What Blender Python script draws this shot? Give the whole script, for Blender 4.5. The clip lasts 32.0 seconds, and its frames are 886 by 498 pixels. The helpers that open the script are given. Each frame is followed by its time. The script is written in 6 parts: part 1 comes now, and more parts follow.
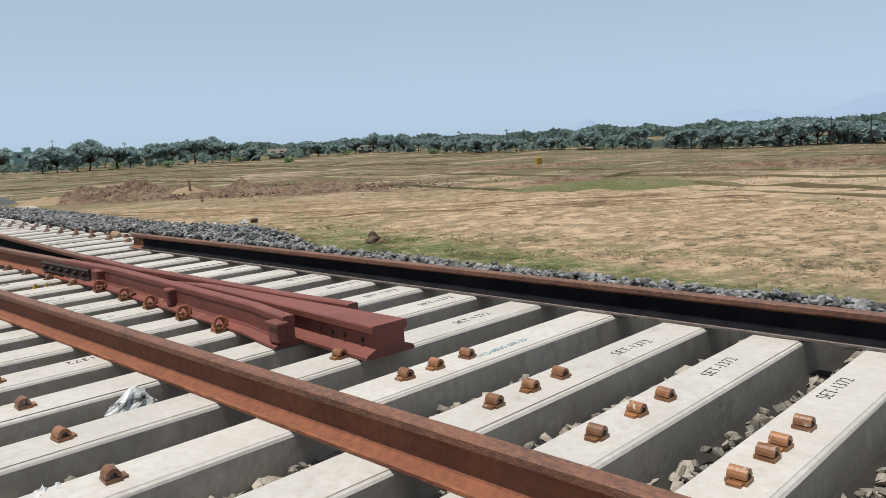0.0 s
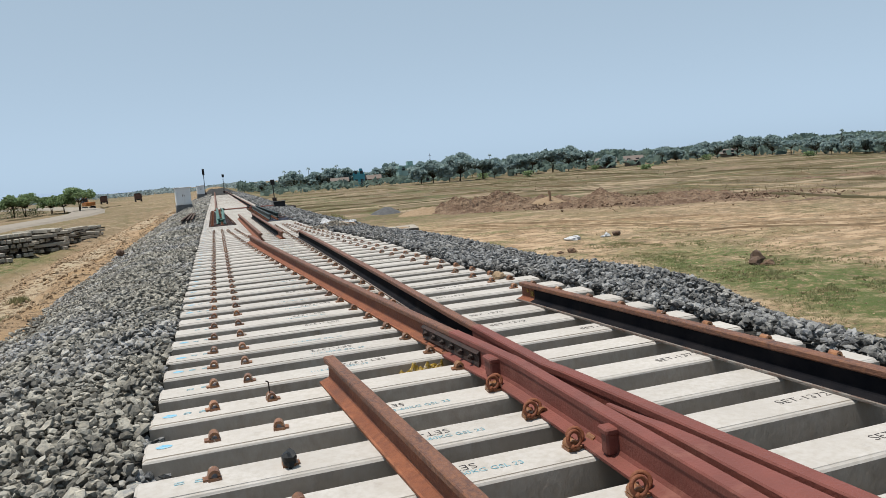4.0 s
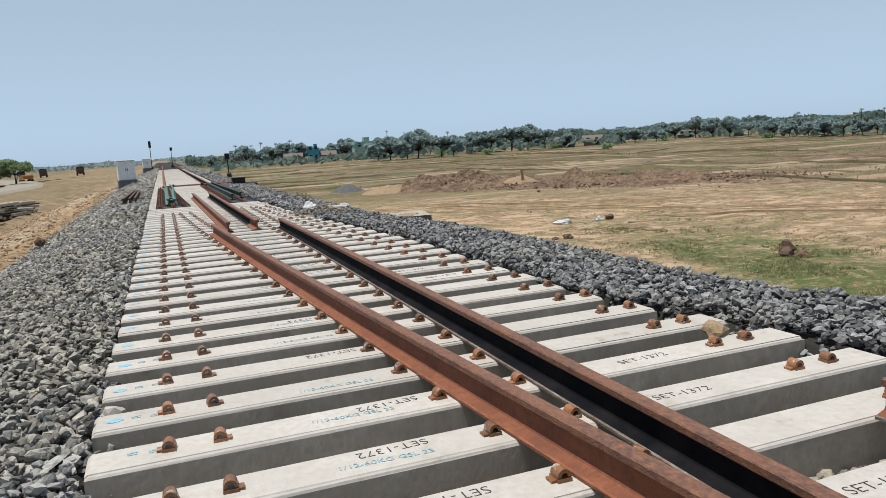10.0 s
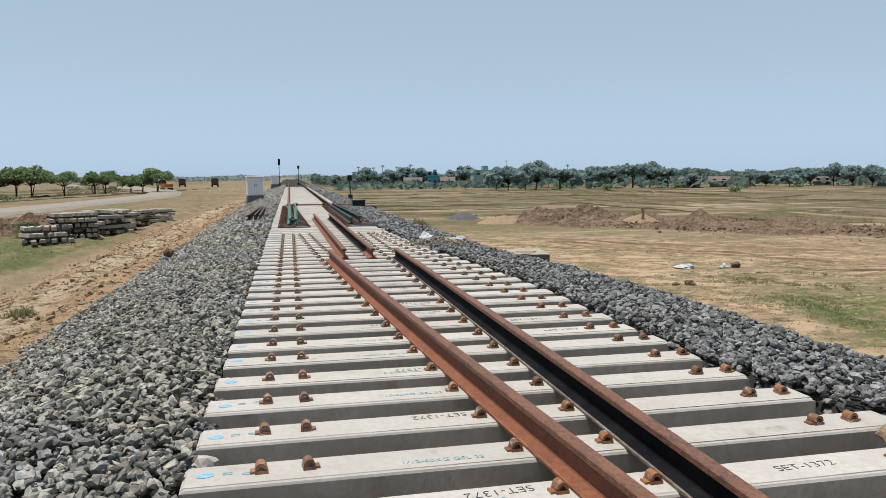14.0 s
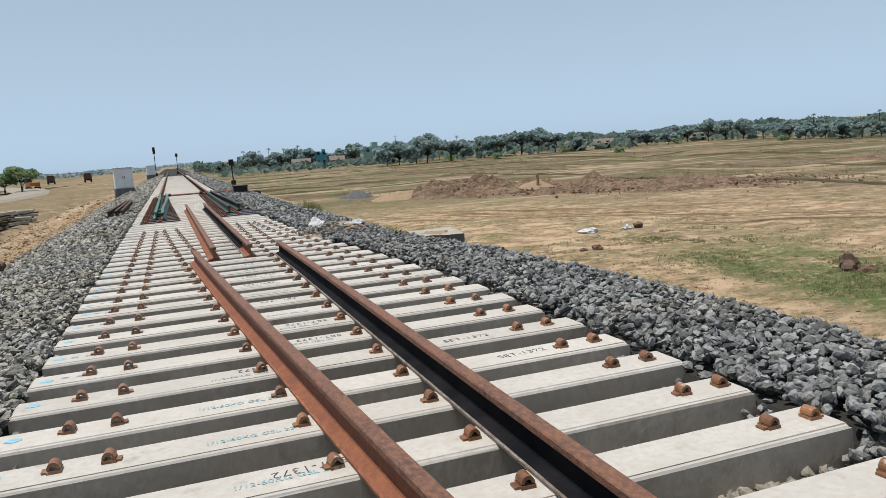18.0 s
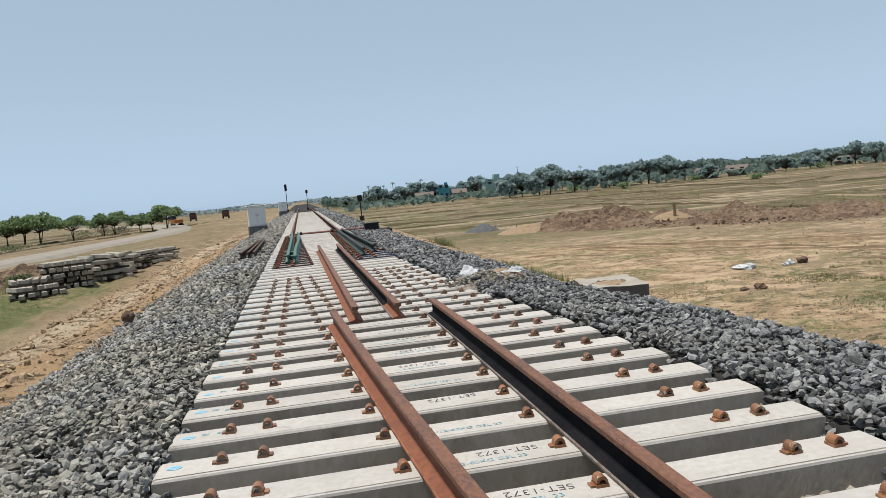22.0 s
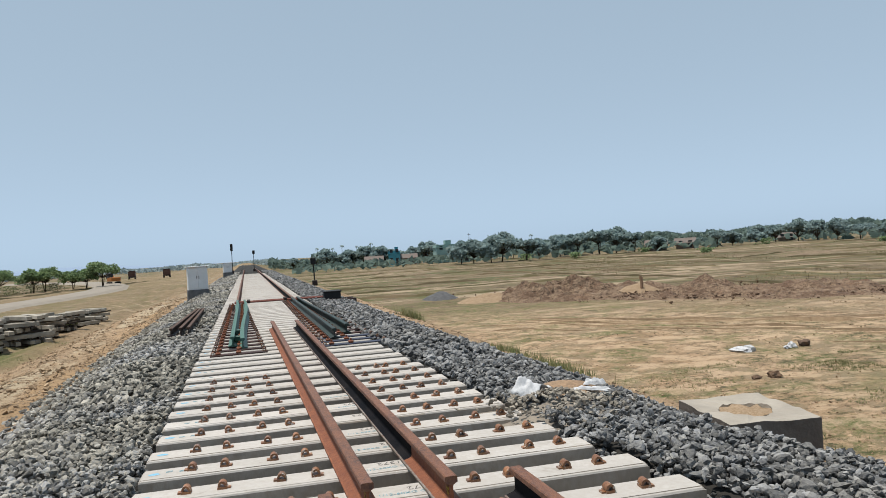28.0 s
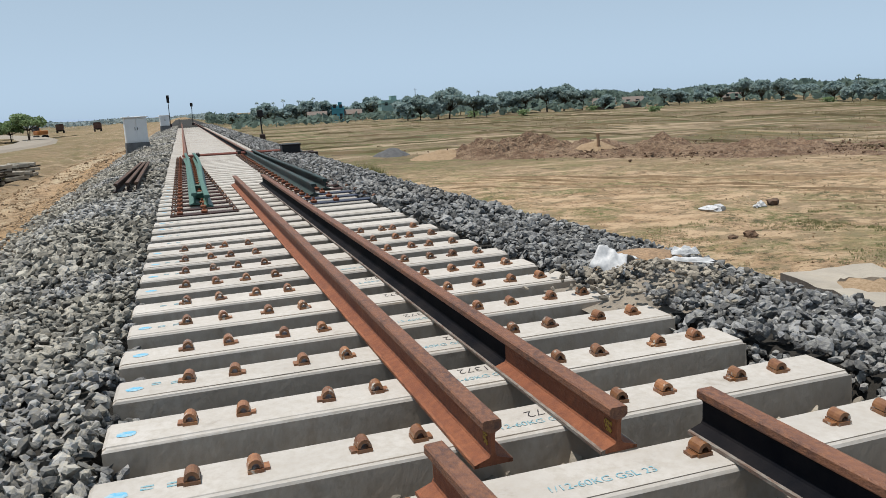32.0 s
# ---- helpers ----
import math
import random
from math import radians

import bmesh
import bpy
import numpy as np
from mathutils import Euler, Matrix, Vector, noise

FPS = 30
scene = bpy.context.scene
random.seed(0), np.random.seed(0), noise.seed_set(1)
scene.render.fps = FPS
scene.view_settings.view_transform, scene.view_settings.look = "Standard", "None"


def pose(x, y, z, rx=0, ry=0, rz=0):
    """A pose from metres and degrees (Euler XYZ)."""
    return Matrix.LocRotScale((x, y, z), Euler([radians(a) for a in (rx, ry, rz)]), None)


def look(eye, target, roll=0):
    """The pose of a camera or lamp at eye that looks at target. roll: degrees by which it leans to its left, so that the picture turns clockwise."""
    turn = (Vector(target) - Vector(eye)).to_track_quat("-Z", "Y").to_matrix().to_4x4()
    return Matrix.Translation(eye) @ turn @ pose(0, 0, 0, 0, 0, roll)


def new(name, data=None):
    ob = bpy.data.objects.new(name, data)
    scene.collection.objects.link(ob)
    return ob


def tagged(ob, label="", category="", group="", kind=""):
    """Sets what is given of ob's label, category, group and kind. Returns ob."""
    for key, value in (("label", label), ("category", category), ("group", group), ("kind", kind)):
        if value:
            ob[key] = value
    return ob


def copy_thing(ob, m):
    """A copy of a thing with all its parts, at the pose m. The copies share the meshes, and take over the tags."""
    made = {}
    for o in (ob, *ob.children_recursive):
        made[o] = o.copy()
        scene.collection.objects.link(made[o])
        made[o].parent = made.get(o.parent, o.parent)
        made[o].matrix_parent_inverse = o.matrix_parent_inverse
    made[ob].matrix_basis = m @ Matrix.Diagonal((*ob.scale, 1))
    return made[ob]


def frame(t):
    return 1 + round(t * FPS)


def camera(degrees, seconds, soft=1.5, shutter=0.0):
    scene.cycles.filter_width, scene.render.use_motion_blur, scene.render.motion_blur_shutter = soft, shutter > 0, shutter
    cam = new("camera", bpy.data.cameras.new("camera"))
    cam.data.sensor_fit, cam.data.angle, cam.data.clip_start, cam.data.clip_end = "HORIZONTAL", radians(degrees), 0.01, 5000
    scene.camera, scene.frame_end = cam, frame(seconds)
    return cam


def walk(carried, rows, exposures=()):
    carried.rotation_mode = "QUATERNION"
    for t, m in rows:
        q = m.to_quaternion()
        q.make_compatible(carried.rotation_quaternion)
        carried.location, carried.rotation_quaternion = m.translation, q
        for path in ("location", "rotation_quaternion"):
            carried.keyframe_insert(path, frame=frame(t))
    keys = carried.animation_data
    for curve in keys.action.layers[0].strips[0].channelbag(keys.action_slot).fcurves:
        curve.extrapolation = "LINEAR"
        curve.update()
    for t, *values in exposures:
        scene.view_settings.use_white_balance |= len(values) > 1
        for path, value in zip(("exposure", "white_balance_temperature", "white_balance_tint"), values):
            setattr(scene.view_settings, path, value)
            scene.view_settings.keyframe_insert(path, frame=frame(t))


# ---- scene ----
cam = camera(60.57, 32.0, soft=0.5)
METRES, EYE, TILT, LEAN, TURN = 8.0, 1.5, 0.0, 0.0, 0.0
PATH = [
    (0, (-0.481, -10.909, 1.138), (0.855, -9.450, 0.846), -2.75),
    (0.5, (-0.294, -10.569, 1.132), (1.067, -9.133, 0.838), -3.20),
    (1, (-0.169, -10.292, 1.159), (1.257, -8.922, 0.858), -2.44),
    (1.5, (0.070, -10.062, 1.248), (1.372, -8.575, 0.942), 2.08),
    (2, (0.057, -9.799, 1.325), (1.194, -8.181, 1.025), -2.74),
    (2.5, (0.106, -9.544, 1.363), (1.216, -7.908, 1.064), -3.43),
    (3, (0.207, -9.107, 1.318), (0.972, -7.268, 1.133), -2.42),
    (3.5, (0.187, -8.897, 1.346), (0.746, -6.985, 1.162), -4.62),
    (5.5, (0.038, -7.145, 1.316), (0.605, -5.257, 0.983), -4.67),
    (6, (0.086, -6.909, 1.268), (0.603, -4.986, 1.089), -3.51),
    (6.5, (-0.021, -6.399, 1.311), (0.453, -4.459, 1.192), -3.47),
    (7, (0.017, -6.191, 1.323), (0.515, -4.264, 1.125), -3.49),
    (7.5, (0.082, -5.540, 1.242), (0.612, -3.622, 1.036), -1.54),
    (8, (0.098, -5.397, 1.295), (0.682, -3.493, 1.105), -2.55),
    (8.5, (0.010, -5.170, 1.360), (0.666, -3.295, 1.131), -3.69),
    (9, (0.121, -4.791, 1.328), (0.787, -2.921, 1.084), -3.94),
    (9.5, (0.141, -4.492, 1.329), (0.795, -2.620, 1.063), -3.80),
    (10, (0.108, -4.051, 1.290), (0.777, -2.188, 1.007), -3.75),
    (10.5, (0.221, -3.800, 1.282), (0.893, -1.937, 1.001), -3.63),
    (11, (0.241, -3.662, 1.311), (1.047, -1.848, 1.068), -1.41),
    (11.5, (0.211, -3.638, 1.347), (1.221, -1.930, 1.093), -0.44),
    (12, (0.157, -3.492, 1.299), (0.972, -1.682, 1.046), 0.80),
    (12.5, (0.164, -3.450, 1.340), (0.709, -1.543, 1.079), 0.25),
    (13, (0.189, -3.438, 1.337), (0.662, -1.512, 1.075), -0.15),
    (13.5, (0.158, -3.556, 1.367), (0.625, -1.627, 1.126), -0.24),
    (14, (0.169, -3.591, 1.394), (0.561, -1.640, 1.197), -0.52),
    (14.5, (0.159, -3.379, 1.360), (0.209, -1.386, 1.202), -0.22),
    (16.5, (0.490, -2.436, 1.336), (0.651, -0.456, 1.100), -2.80),
    (17, (0.524, -2.149, 1.295), (0.993, -0.225, 1.014), -4.85),
    (17.5, (0.533, -1.687, 1.319), (1.256, 0.151, 1.005), -3.37),
    (18, (0.624, -1.373, 1.288), (1.274, 0.499, 1.018), -4.10),
    (18.5, (0.635, -1.083, 1.302), (1.262, 0.795, 1.021), -3.71),
    (19, (0.604, -0.638, 1.317), (1.213, 1.240, 0.993), -3.04),
    (19.5, (0.645, -0.578, 1.332), (1.035, 1.373, 1.136), -0.65),
    (20, (0.589, -0.490, 1.354), (0.862, 1.479, 1.136), -4.38),
    (20.5, (0.521, -0.152, 1.375), (0.786, 1.816, 1.138), -3.25),
    (21, (0.609, 0.131, 1.350), (0.838, 2.114, 1.231), -3.83),
    (21.5, (0.640, 0.527, 1.358), (0.871, 2.508, 1.213), -4.62),
    (22, (0.571, 0.722, 1.383), (0.925, 2.684, 1.221), -5.35),
    (22.5, (0.540, 0.989, 1.351), (0.938, 2.939, 1.151), -4.64),
    (23, (0.635, 1.390, 1.376), (1.050, 3.339, 1.205), -2.76),
    (23.5, (0.623, 1.643, 1.343), (1.067, 3.586, 1.183), -3.61),
    (24, (0.549, 2.019, 1.369), (1.023, 3.954, 1.198), -3.19),
    (24.5, (0.558, 2.418, 1.303), (0.983, 4.364, 1.126), -2.79),
    (26.5, (0.424, 4.008, 1.372), (1.155, 5.830, 0.988), -7.86),
    (27, (0.448, 4.137, 1.364), (1.465, 5.806, 0.938), -5.56),
    (27.5, (0.515, 4.646, 1.346), (1.302, 6.483, 1.249), -5.53),
    (28, (0.457, 4.779, 1.450), (0.961, 6.715, 1.448), -3.67),
    (28.5, (0.403, 4.850, 1.452), (0.798, 6.810, 1.422), -2.26),
    (29, (0.332, 4.856, 1.418), (0.694, 6.820, 1.316), -2.83),
    (29.5, (0.292, 4.882, 1.397), (0.881, 6.781, 1.183), -5.86),
    (30, (0.376, 5.157, 1.341), (1.023, 7.033, 1.089), -4.17),
    (30.5, (0.351, 5.440, 1.341), (0.976, 7.321, 1.076), -3.32),
    (31, (0.229, 5.788, 1.341), (0.862, 7.658, 1.025), -2.95),
    (31.5, (0.172, 6.199, 1.293), (0.782, 8.071, 0.946), -2.29),
    (32, (0.104, 6.625, 1.294), (0.719, 8.490, 0.913), -3.00),
]
walk(cam, [(t, look(eye, target, roll)) for t, eye, target, roll in PATH])

# ---- build ----
# ---------- world, sun ----------
world = bpy.data.worlds.new("sky")
scene.world = world
world.use_nodes = True
wn = world.node_tree
SUN_EL, SUN_AZ = 76.0, -80.0          # degrees above the horizon; from +y towards +x
sky = wn.nodes.new("ShaderNodeTexSky")
sky.sky_type = "NISHITA"
sky.sun_disc = False
sky.sun_elevation, sky.sun_rotation = radians(SUN_EL), radians(SUN_AZ)
sky.air_density, sky.dust_density, sky.ozone_density = 1.2, 0.3, 1.0
# thin dry-season haze: the sky's colour drawn towards an even pale blue
haze = wn.nodes.new("ShaderNodeMix")
haze.data_type = "RGBA"
haze.inputs[0].default_value = 0.62
haze.inputs[7].default_value = (4.50, 5.88, 7.40, 1)
bright = wn.nodes.new("ShaderNodeRGBToBW")
wn.links.new(sky.outputs[0], bright.inputs[0])
tint = wn.nodes.new("ShaderNodeVectorMath")
tint.operation = "SCALE"
tint.inputs[0].default_value = (0.757, 1.0, 1.25)
wn.links.new(bright.outputs[0], tint.inputs["Scale"])
wn.links.new(tint.outputs[0], haze.inputs[6])
wn.links.new(haze.outputs[2], wn.nodes["Background"].inputs[0])
wn.nodes["Background"].inputs[1].default_value = 0.10
sun = new("sun", bpy.data.lights.new("sun", "SUN"))
sun.data.energy, sun.data.angle, sun.data.color = 5.0, radians(0.6), (1.0, 0.95, 0.87)
sd = Vector((math.sin(radians(SUN_AZ)) * math.cos(radians(SUN_EL)), math.cos(radians(SUN_AZ)) * math.cos(radians(SUN_EL)), math.sin(radians(SUN_EL))))
sun.matrix_world = look(sd * 50, (0, 0, 0))

# ---------- plan ----------
S = 0.55                       # sleeper spacing
SEAT = 0.111                   # half the distance between the two inserts of a seat
GAUGE = 1.745                  # rail centre to rail centre
XA, XC = SEAT, SEAT + GAUGE    # main line rails
CURVE_Y, CURVE_R = 33.5, 441.0
LEFT_END = -0.355


def xb(y):
    """Centre of the turnout's left rail."""
    d = max(0.0, CURVE_Y - y)
    if d > 36.75:
        return XA + 36.75 ** 2 / (2 * CURVE_R) + (d - 36.75) / 12.0
    return XA + d * d / (2 * CURVE_R)


def xd(y):
    return xb(y) + GAUGE


RIGHT_ENDS = ((-16.0, 4.72), (-8.0, 4.07), (-6.2, 3.88), (-3.5, 3.75), (-1.1, 3.63), (-0.5, 3.58), (0.5, 3.34), (1.2, 3.20), (2.6, 3.19), (4.3, 3.185), (5.4, 3.16), (7.0, 3.06), (8.6, 2.95), (9.2, 2.91), (9.8, 2.76), (12.0, 2.64), (16.0, 2.47), (20.0, XC + 0.5))


def right_end(y):
    """Where the sleepers end: they were cut to lengths that shrink in steps away from the crossing."""
    if y <= RIGHT_ENDS[0][0]:
        return RIGHT_ENDS[0][1]
    for (y0, x0), (y1, x1) in zip(RIGHT_ENDS, RIGHT_ENDS[1:]):
        if y <= y1:
            return x0 + (x1 - x0) * (y - y0) / (y1 - y0)
    return XC + 0.5


def smooth(a, b, v):
    t = min(1.0, max(0.0, (v - a) / (b - a)))
    return t * t * (3 - 2 * t)


# ---------- materials ----------
ALBEDO = 0.62                  # overall level of the base colours


def tone(c):
    return tuple(v * ALBEDO for v in c)


def material(name, base, rough=0.8, metal=0.0, mix=None, scale=8.0, detail=6.0, bump=0.2, bump_scale=60.0, fine=None, spec=0.3, per_object=0.0, per_island=0.0, spread=(0.35, 0.65), stretch=None, third=None, third_scale=1.5, third_spread=(0.55, 0.75), thin=0.0, depth=0.02):
    base, mix, fine, third = (tone(c) if c else None for c in (base, mix, fine, third))
    m = bpy.data.materials.new(name)
    m.use_nodes = True
    t = m.node_tree
    n, l = t.nodes, t.links
    b = n["Principled BSDF"]
    b.inputs["Roughness"].default_value, b.inputs["Metallic"].default_value = rough, metal
    b.inputs["Specular IOR Level"].default_value = spec
    co = n.new("ShaderNodeTexCoord")
    src = co.outputs["Object"]
    if stretch:
        mp = n.new("ShaderNodeMapping")
        mp.inputs["Scale"].default_value = stretch
        l.new(src, mp.inputs[0])
        src = mp.outputs[0]
    if per_object:
        oi = n.new("ShaderNodeObjectInfo")
        va = n.new("ShaderNodeVectorMath")
        va.operation = "SCALE"
        va.inputs[0].default_value = (37.0, 53.0, 71.0)
        l.new(oi.outputs["Random"], va.inputs["Scale"])
        vb = n.new("ShaderNodeVectorMath")
        l.new(src, vb.inputs[0])
        l.new(va.outputs[0], vb.inputs[1])
        src = vb.outputs[0]

    def noise_fac(sc, lo, hi, det=detail):
        tex = n.new("ShaderNodeTexNoise")
        tex.inputs["Scale"].default_value, tex.inputs["Detail"].default_value = sc, det
        tex.inputs["Roughness"].default_value = 0.62
        l.new(src, tex.inputs["Vector"])
        mr = n.new("ShaderNodeMapRange")
        mr.inputs["From Min"].default_value, mr.inputs["From Max"].default_value = lo, hi
        l.new(tex.outputs["Fac"], mr.inputs["Value"])
        return mr.outputs[0]

    def blend(fac, a, c, mode="MIX"):
        mx = n.new("ShaderNodeMix")
        mx.data_type, mx.blend_type = "RGBA", mode
        if isinstance(fac, float):
            mx.inputs[0].default_value = fac
        else:
            l.new(fac, mx.inputs[0])
        for sock, v in ((mx.inputs[6], a), (mx.inputs[7], c)):
            if isinstance(v, tuple):
                sock.default_value = (*v, 1)
            else:
                l.new(v, sock)
        return mx.outputs[2]

    col = base
    if mix:
        col = blend(noise_fac(scale, *spread), base, mix)
    if third:
        col = blend(noise_fac(third_scale, *third_spread), col, third)
    if fine:
        col = blend(noise_fac(scale * 9, 0.4, 0.7), col, fine)
    for amount, kind in ((per_object, "o"), (per_island, "i")):
        if amount:
            if kind == "o":
                rnd = n.new("ShaderNodeObjectInfo").outputs["Random"]
            else:
                rnd = n.new("ShaderNodeNewGeometry").outputs["Random Per Island"]
            mr = n.new("ShaderNodeMapRange")
            mr.inputs["To Min"].default_value, mr.inputs["To Max"].default_value = 1 - amount, 1 + amount
            l.new(rnd, mr.inputs["Value"])
            sc = n.new("ShaderNodeVectorMath")
            sc.operation = "SCALE"
            if isinstance(col, tuple):
                sc.inputs[0].default_value = col
            else:
                l.new(col, sc.inputs[0])
            l.new(mr.outputs[0], sc.inputs["Scale"])
            col = sc.outputs[0]
    if isinstance(col, tuple):
        b.inputs["Base Color"].default_value = (*col, 1)
    else:
        l.new(col, b.inputs["Base Color"])
    if thin:
        # leaves let light through
        tr = n.new("ShaderNodeBsdfTranslucent")
        l.new(col, tr.inputs["Color"])
        ms = n.new("ShaderNodeMixShader")
        ms.inputs[0].default_value = thin
        l.new(b.outputs[0], ms.inputs[1])
        l.new(tr.outputs[0], ms.inputs[2])
        l.new(ms.outputs[0], n["Material Output"].inputs[0])
    if bump:
        tex = n.new("ShaderNodeTexNoise")
        tex.inputs["Scale"].default_value, tex.inputs["Detail"].default_value = bump_scale, 8
        l.new(src, tex.inputs["Vector"])
        bp = n.new("ShaderNodeBump")
        bp.inputs["Strength"].default_value, bp.inputs["Distance"].default_value = bump, depth
        l.new(tex.outputs["Fac"], bp.inputs["Height"])
        l.new(bp.outputs[0], b.inputs["Normal"])
    return m


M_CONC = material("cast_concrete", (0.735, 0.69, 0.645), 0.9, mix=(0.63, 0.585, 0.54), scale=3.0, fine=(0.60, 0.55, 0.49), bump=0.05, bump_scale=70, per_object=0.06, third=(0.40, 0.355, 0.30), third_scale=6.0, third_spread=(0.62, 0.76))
M_CONC_SIDE = material("brown_side_concrete", (0.64, 0.565, 0.485), 0.92, mix=(0.52, 0.445, 0.37), scale=2.2, fine=(0.50, 0.42, 0.34), bump=0.12, bump_scale=45, per_object=0.10, third=(0.33, 0.265, 0.20), third_scale=4.5, third_spread=(0.57, 0.74), stretch=(1, 1, 0.55))
M_CHAMBER = material("weathered_concrete", (0.57, 0.51, 0.43), 0.95, mix=(0.42, 0.375, 0.315), scale=2.0, bump=0.4, bump_scale=30)
M_RUST = material("rusted_steel", (0.275, 0.086, 0.038), 0.75, mix=(0.36, 0.125, 0.054), scale=3, fine=(0.21, 0.068, 0.034), bump=0.25, bump_scale=120, third=(0.14, 0.060, 0.042), third_scale=2.2, spec=0.4)
M_RUST_FOOT = material("orange_rusted_foot", (0.48, 0.185, 0.090), 0.8, mix=(0.35, 0.120, 0.06), scale=5, fine=(0.17, 0.07, 0.04), bump=0.25, bump_scale=120, stretch=(1, 0.3, 1))
M_RUST_HEAD = material("rail_head_rust", (0.235, 0.098, 0.056), 0.6, mix=(0.105, 0.052, 0.040), scale=5, fine=(0.34, 0.145, 0.07), bump=0.3, bump_scale=150, spec=0.45, stretch=(1, 0.6, 1))
M_BLACKWEB = material("black_painted_web", (0.008, 0.009, 0.013), 0.8, mix=(0.022, 0.020, 0.022), scale=4, bump=0.1, bump_scale=90, third=(0.07, 0.032, 0.02), third_scale=1.3, third_spread=(0.66, 0.78), spec=0.05)
M_FOOTGREY = material("weathered_rail_foot", (0.36, 0.335, 0.30), 0.75, mix=(0.22, 0.19, 0.165), scale=6, fine=(0.17, 0.08, 0.05), bump=0.2, bump_scale=90, stretch=(1, 0.3, 1))
M_INSERT = material("rusted_cast_iron", (0.25, 0.095, 0.040), 0.42, mix=(0.42, 0.19, 0.075), scale=18, bump=0.10, bump_scale=120, per_object=0.3, third=(0.62, 0.56, 0.48), third_scale=22, third_spread=(0.60, 0.66), spec=0.6)
M_REDOX = material("red_oxide_paint", (0.29, 0.085, 0.062), 0.6, mix=(0.22, 0.068, 0.05), scale=4, bump=0.2, bump_scale=70, third=(0.40, 0.17, 0.12), third_scale=3, third_spread=(0.6, 0.8), spec=0.4)
M_DARKIRON = material("dark_iron", (0.035, 0.028, 0.025), 0.6, mix=(0.08, 0.04, 0.03), scale=9, bump=0.3, bump_scale=90)
M_SPARE = material("dull_brown_rail", (0.095, 0.052, 0.036), 0.7, mix=(0.15, 0.085, 0.055), scale=5, bump=0.2, bump_scale=90)
M_GREEN = material("green_painted_steel", (0.075, 0.18, 0.14), 0.5, mix=(0.12, 0.24, 0.19), scale=5, bump=0.15, bump_scale=80, third=(0.10, 0.06, 0.045), third_scale=3, third_spread=(0.6, 0.75))
M_STONE = material("crushed_basalt", (0.307, 0.311, 0.324), 0.85, mix=(0.096, 0.101, 0.114), scale=4, bump=0.5, bump_scale=60, per_island=0.62, fine=(0.366, 0.353, 0.320), third=(0.311, 0.275, 0.229), third_scale=0.5, third_spread=(0.5, 0.8))
M_STONE_DUSTY = material("dusty_ballast", (0.432, 0.409, 0.355), 0.9, mix=(0.148, 0.148, 0.141), scale=4, bump=0.5, bump_scale=60, per_island=0.62, fine=(0.491, 0.441, 0.355), third=(0.327, 0.339, 0.366), third_scale=0.35, third_spread=(0.46, 0.62))
M_CRIBSTONE = material("dusty_crib_stone", (0.47, 0.415, 0.34), 0.9, mix=(0.27, 0.24, 0.20), scale=6, bump=0.4, bump_scale=60, per_island=0.4)
# near-black: the shade in the gaps between stones, put into the bed's colour
M_BED = material("stone_gap_shade", (0.045, 0.041, 0.036), 0.95, mix=(0.035, 0.032, 0.028), scale=6, bump=0.5, bump_scale=40)
M_BLACK = material("black_painted_metal", (0.015, 0.016, 0.018), 0.5, bump=0.05)
M_WHITEPAINT = material("white_painted_steel", (1.1, 1.12, 1.13), 0.45, mix=(1.0, 1.02, 1.03), scale=2, bump=0.05)
M_GREYBASE = material("grey_base", (0.25, 0.25, 0.25), 0.9, mix=(0.18, 0.18, 0.18), scale=5)
M_INK_BLUE = material("blue_stencil_ink", (0.20, 0.47, 0.58), 0.9, bump=0, mix=(0.50, 0.58, 0.59), scale=60, spread=(0.45, 0.6))
M_INK_DOT = material("blue_paint_dot", (0.18, 0.56, 0.84), 0.85, bump=0, mix=(0.46, 0.66, 0.76), scale=30, spread=(0.42, 0.6))
M_INK_BLACK = material("black_marker", (0.05, 0.045, 0.05), 0.9, bump=0, mix=(0.22, 0.2, 0.19), scale=50, spread=(0.5, 0.65))


# ---------- mesh helpers ----------
def part(name, bm, mat, parent=None, label="", smooth_shade=False):
    me = bpy.data.meshes.new(name)
    bm.to_mesh(me)
    bm.free()
    if smooth_shade:
        me.shade_smooth()
    me.materials.append(mat)
    ob = new(name, me)
    if parent:
        ob.parent = parent
    if label:
        ob["label"] = label
    return ob


def thing(name, m, label, category, group="", kind=""):
    ob = new(name)
    ob.empty_display_size = 0.1
    ob.matrix_world = m
    return tagged(ob, label, category, group, kind)


def box(bm, x0, x1, y0, y1, z0, z1, bevel=0.0, m=None):
    r = bmesh.ops.create_cube(bm, size=1)
    vs = r["verts"]
    bmesh.ops.scale(bm, verts=vs, vec=(x1 - x0, y1 - y0, z1 - z0))
    bmesh.ops.translate(bm, verts=vs, vec=((x0 + x1) / 2, (y0 + y1) / 2, (z0 + z1) / 2))
    if bevel:
        es = list({e for v in vs for e in v.link_edges})
        r = bmesh.ops.bevel(bm, geom=es, offset=bevel, segments=1, affect="EDGES")
        vs = list({v for f in r["faces"] for v in f.verts} | {v for v in vs if v.is_valid})
    if m:
        bmesh.ops.transform(bm, verts=vs, matrix=m)
    return vs


def rod(bm, a, b, r0, r1=None, seg=10):
    a, b = Vector(a), Vector(b)
    d = b - a
    m = Matrix.Translation((a + b) / 2) @ d.to_track_quat("Z", "Y").to_matrix().to_4x4()
    return bmesh.ops.create_cone(bm, cap_ends=True, segments=seg, radius1=r0, radius2=r0 if r1 is None else r1, depth=d.length, matrix=m)["verts"]


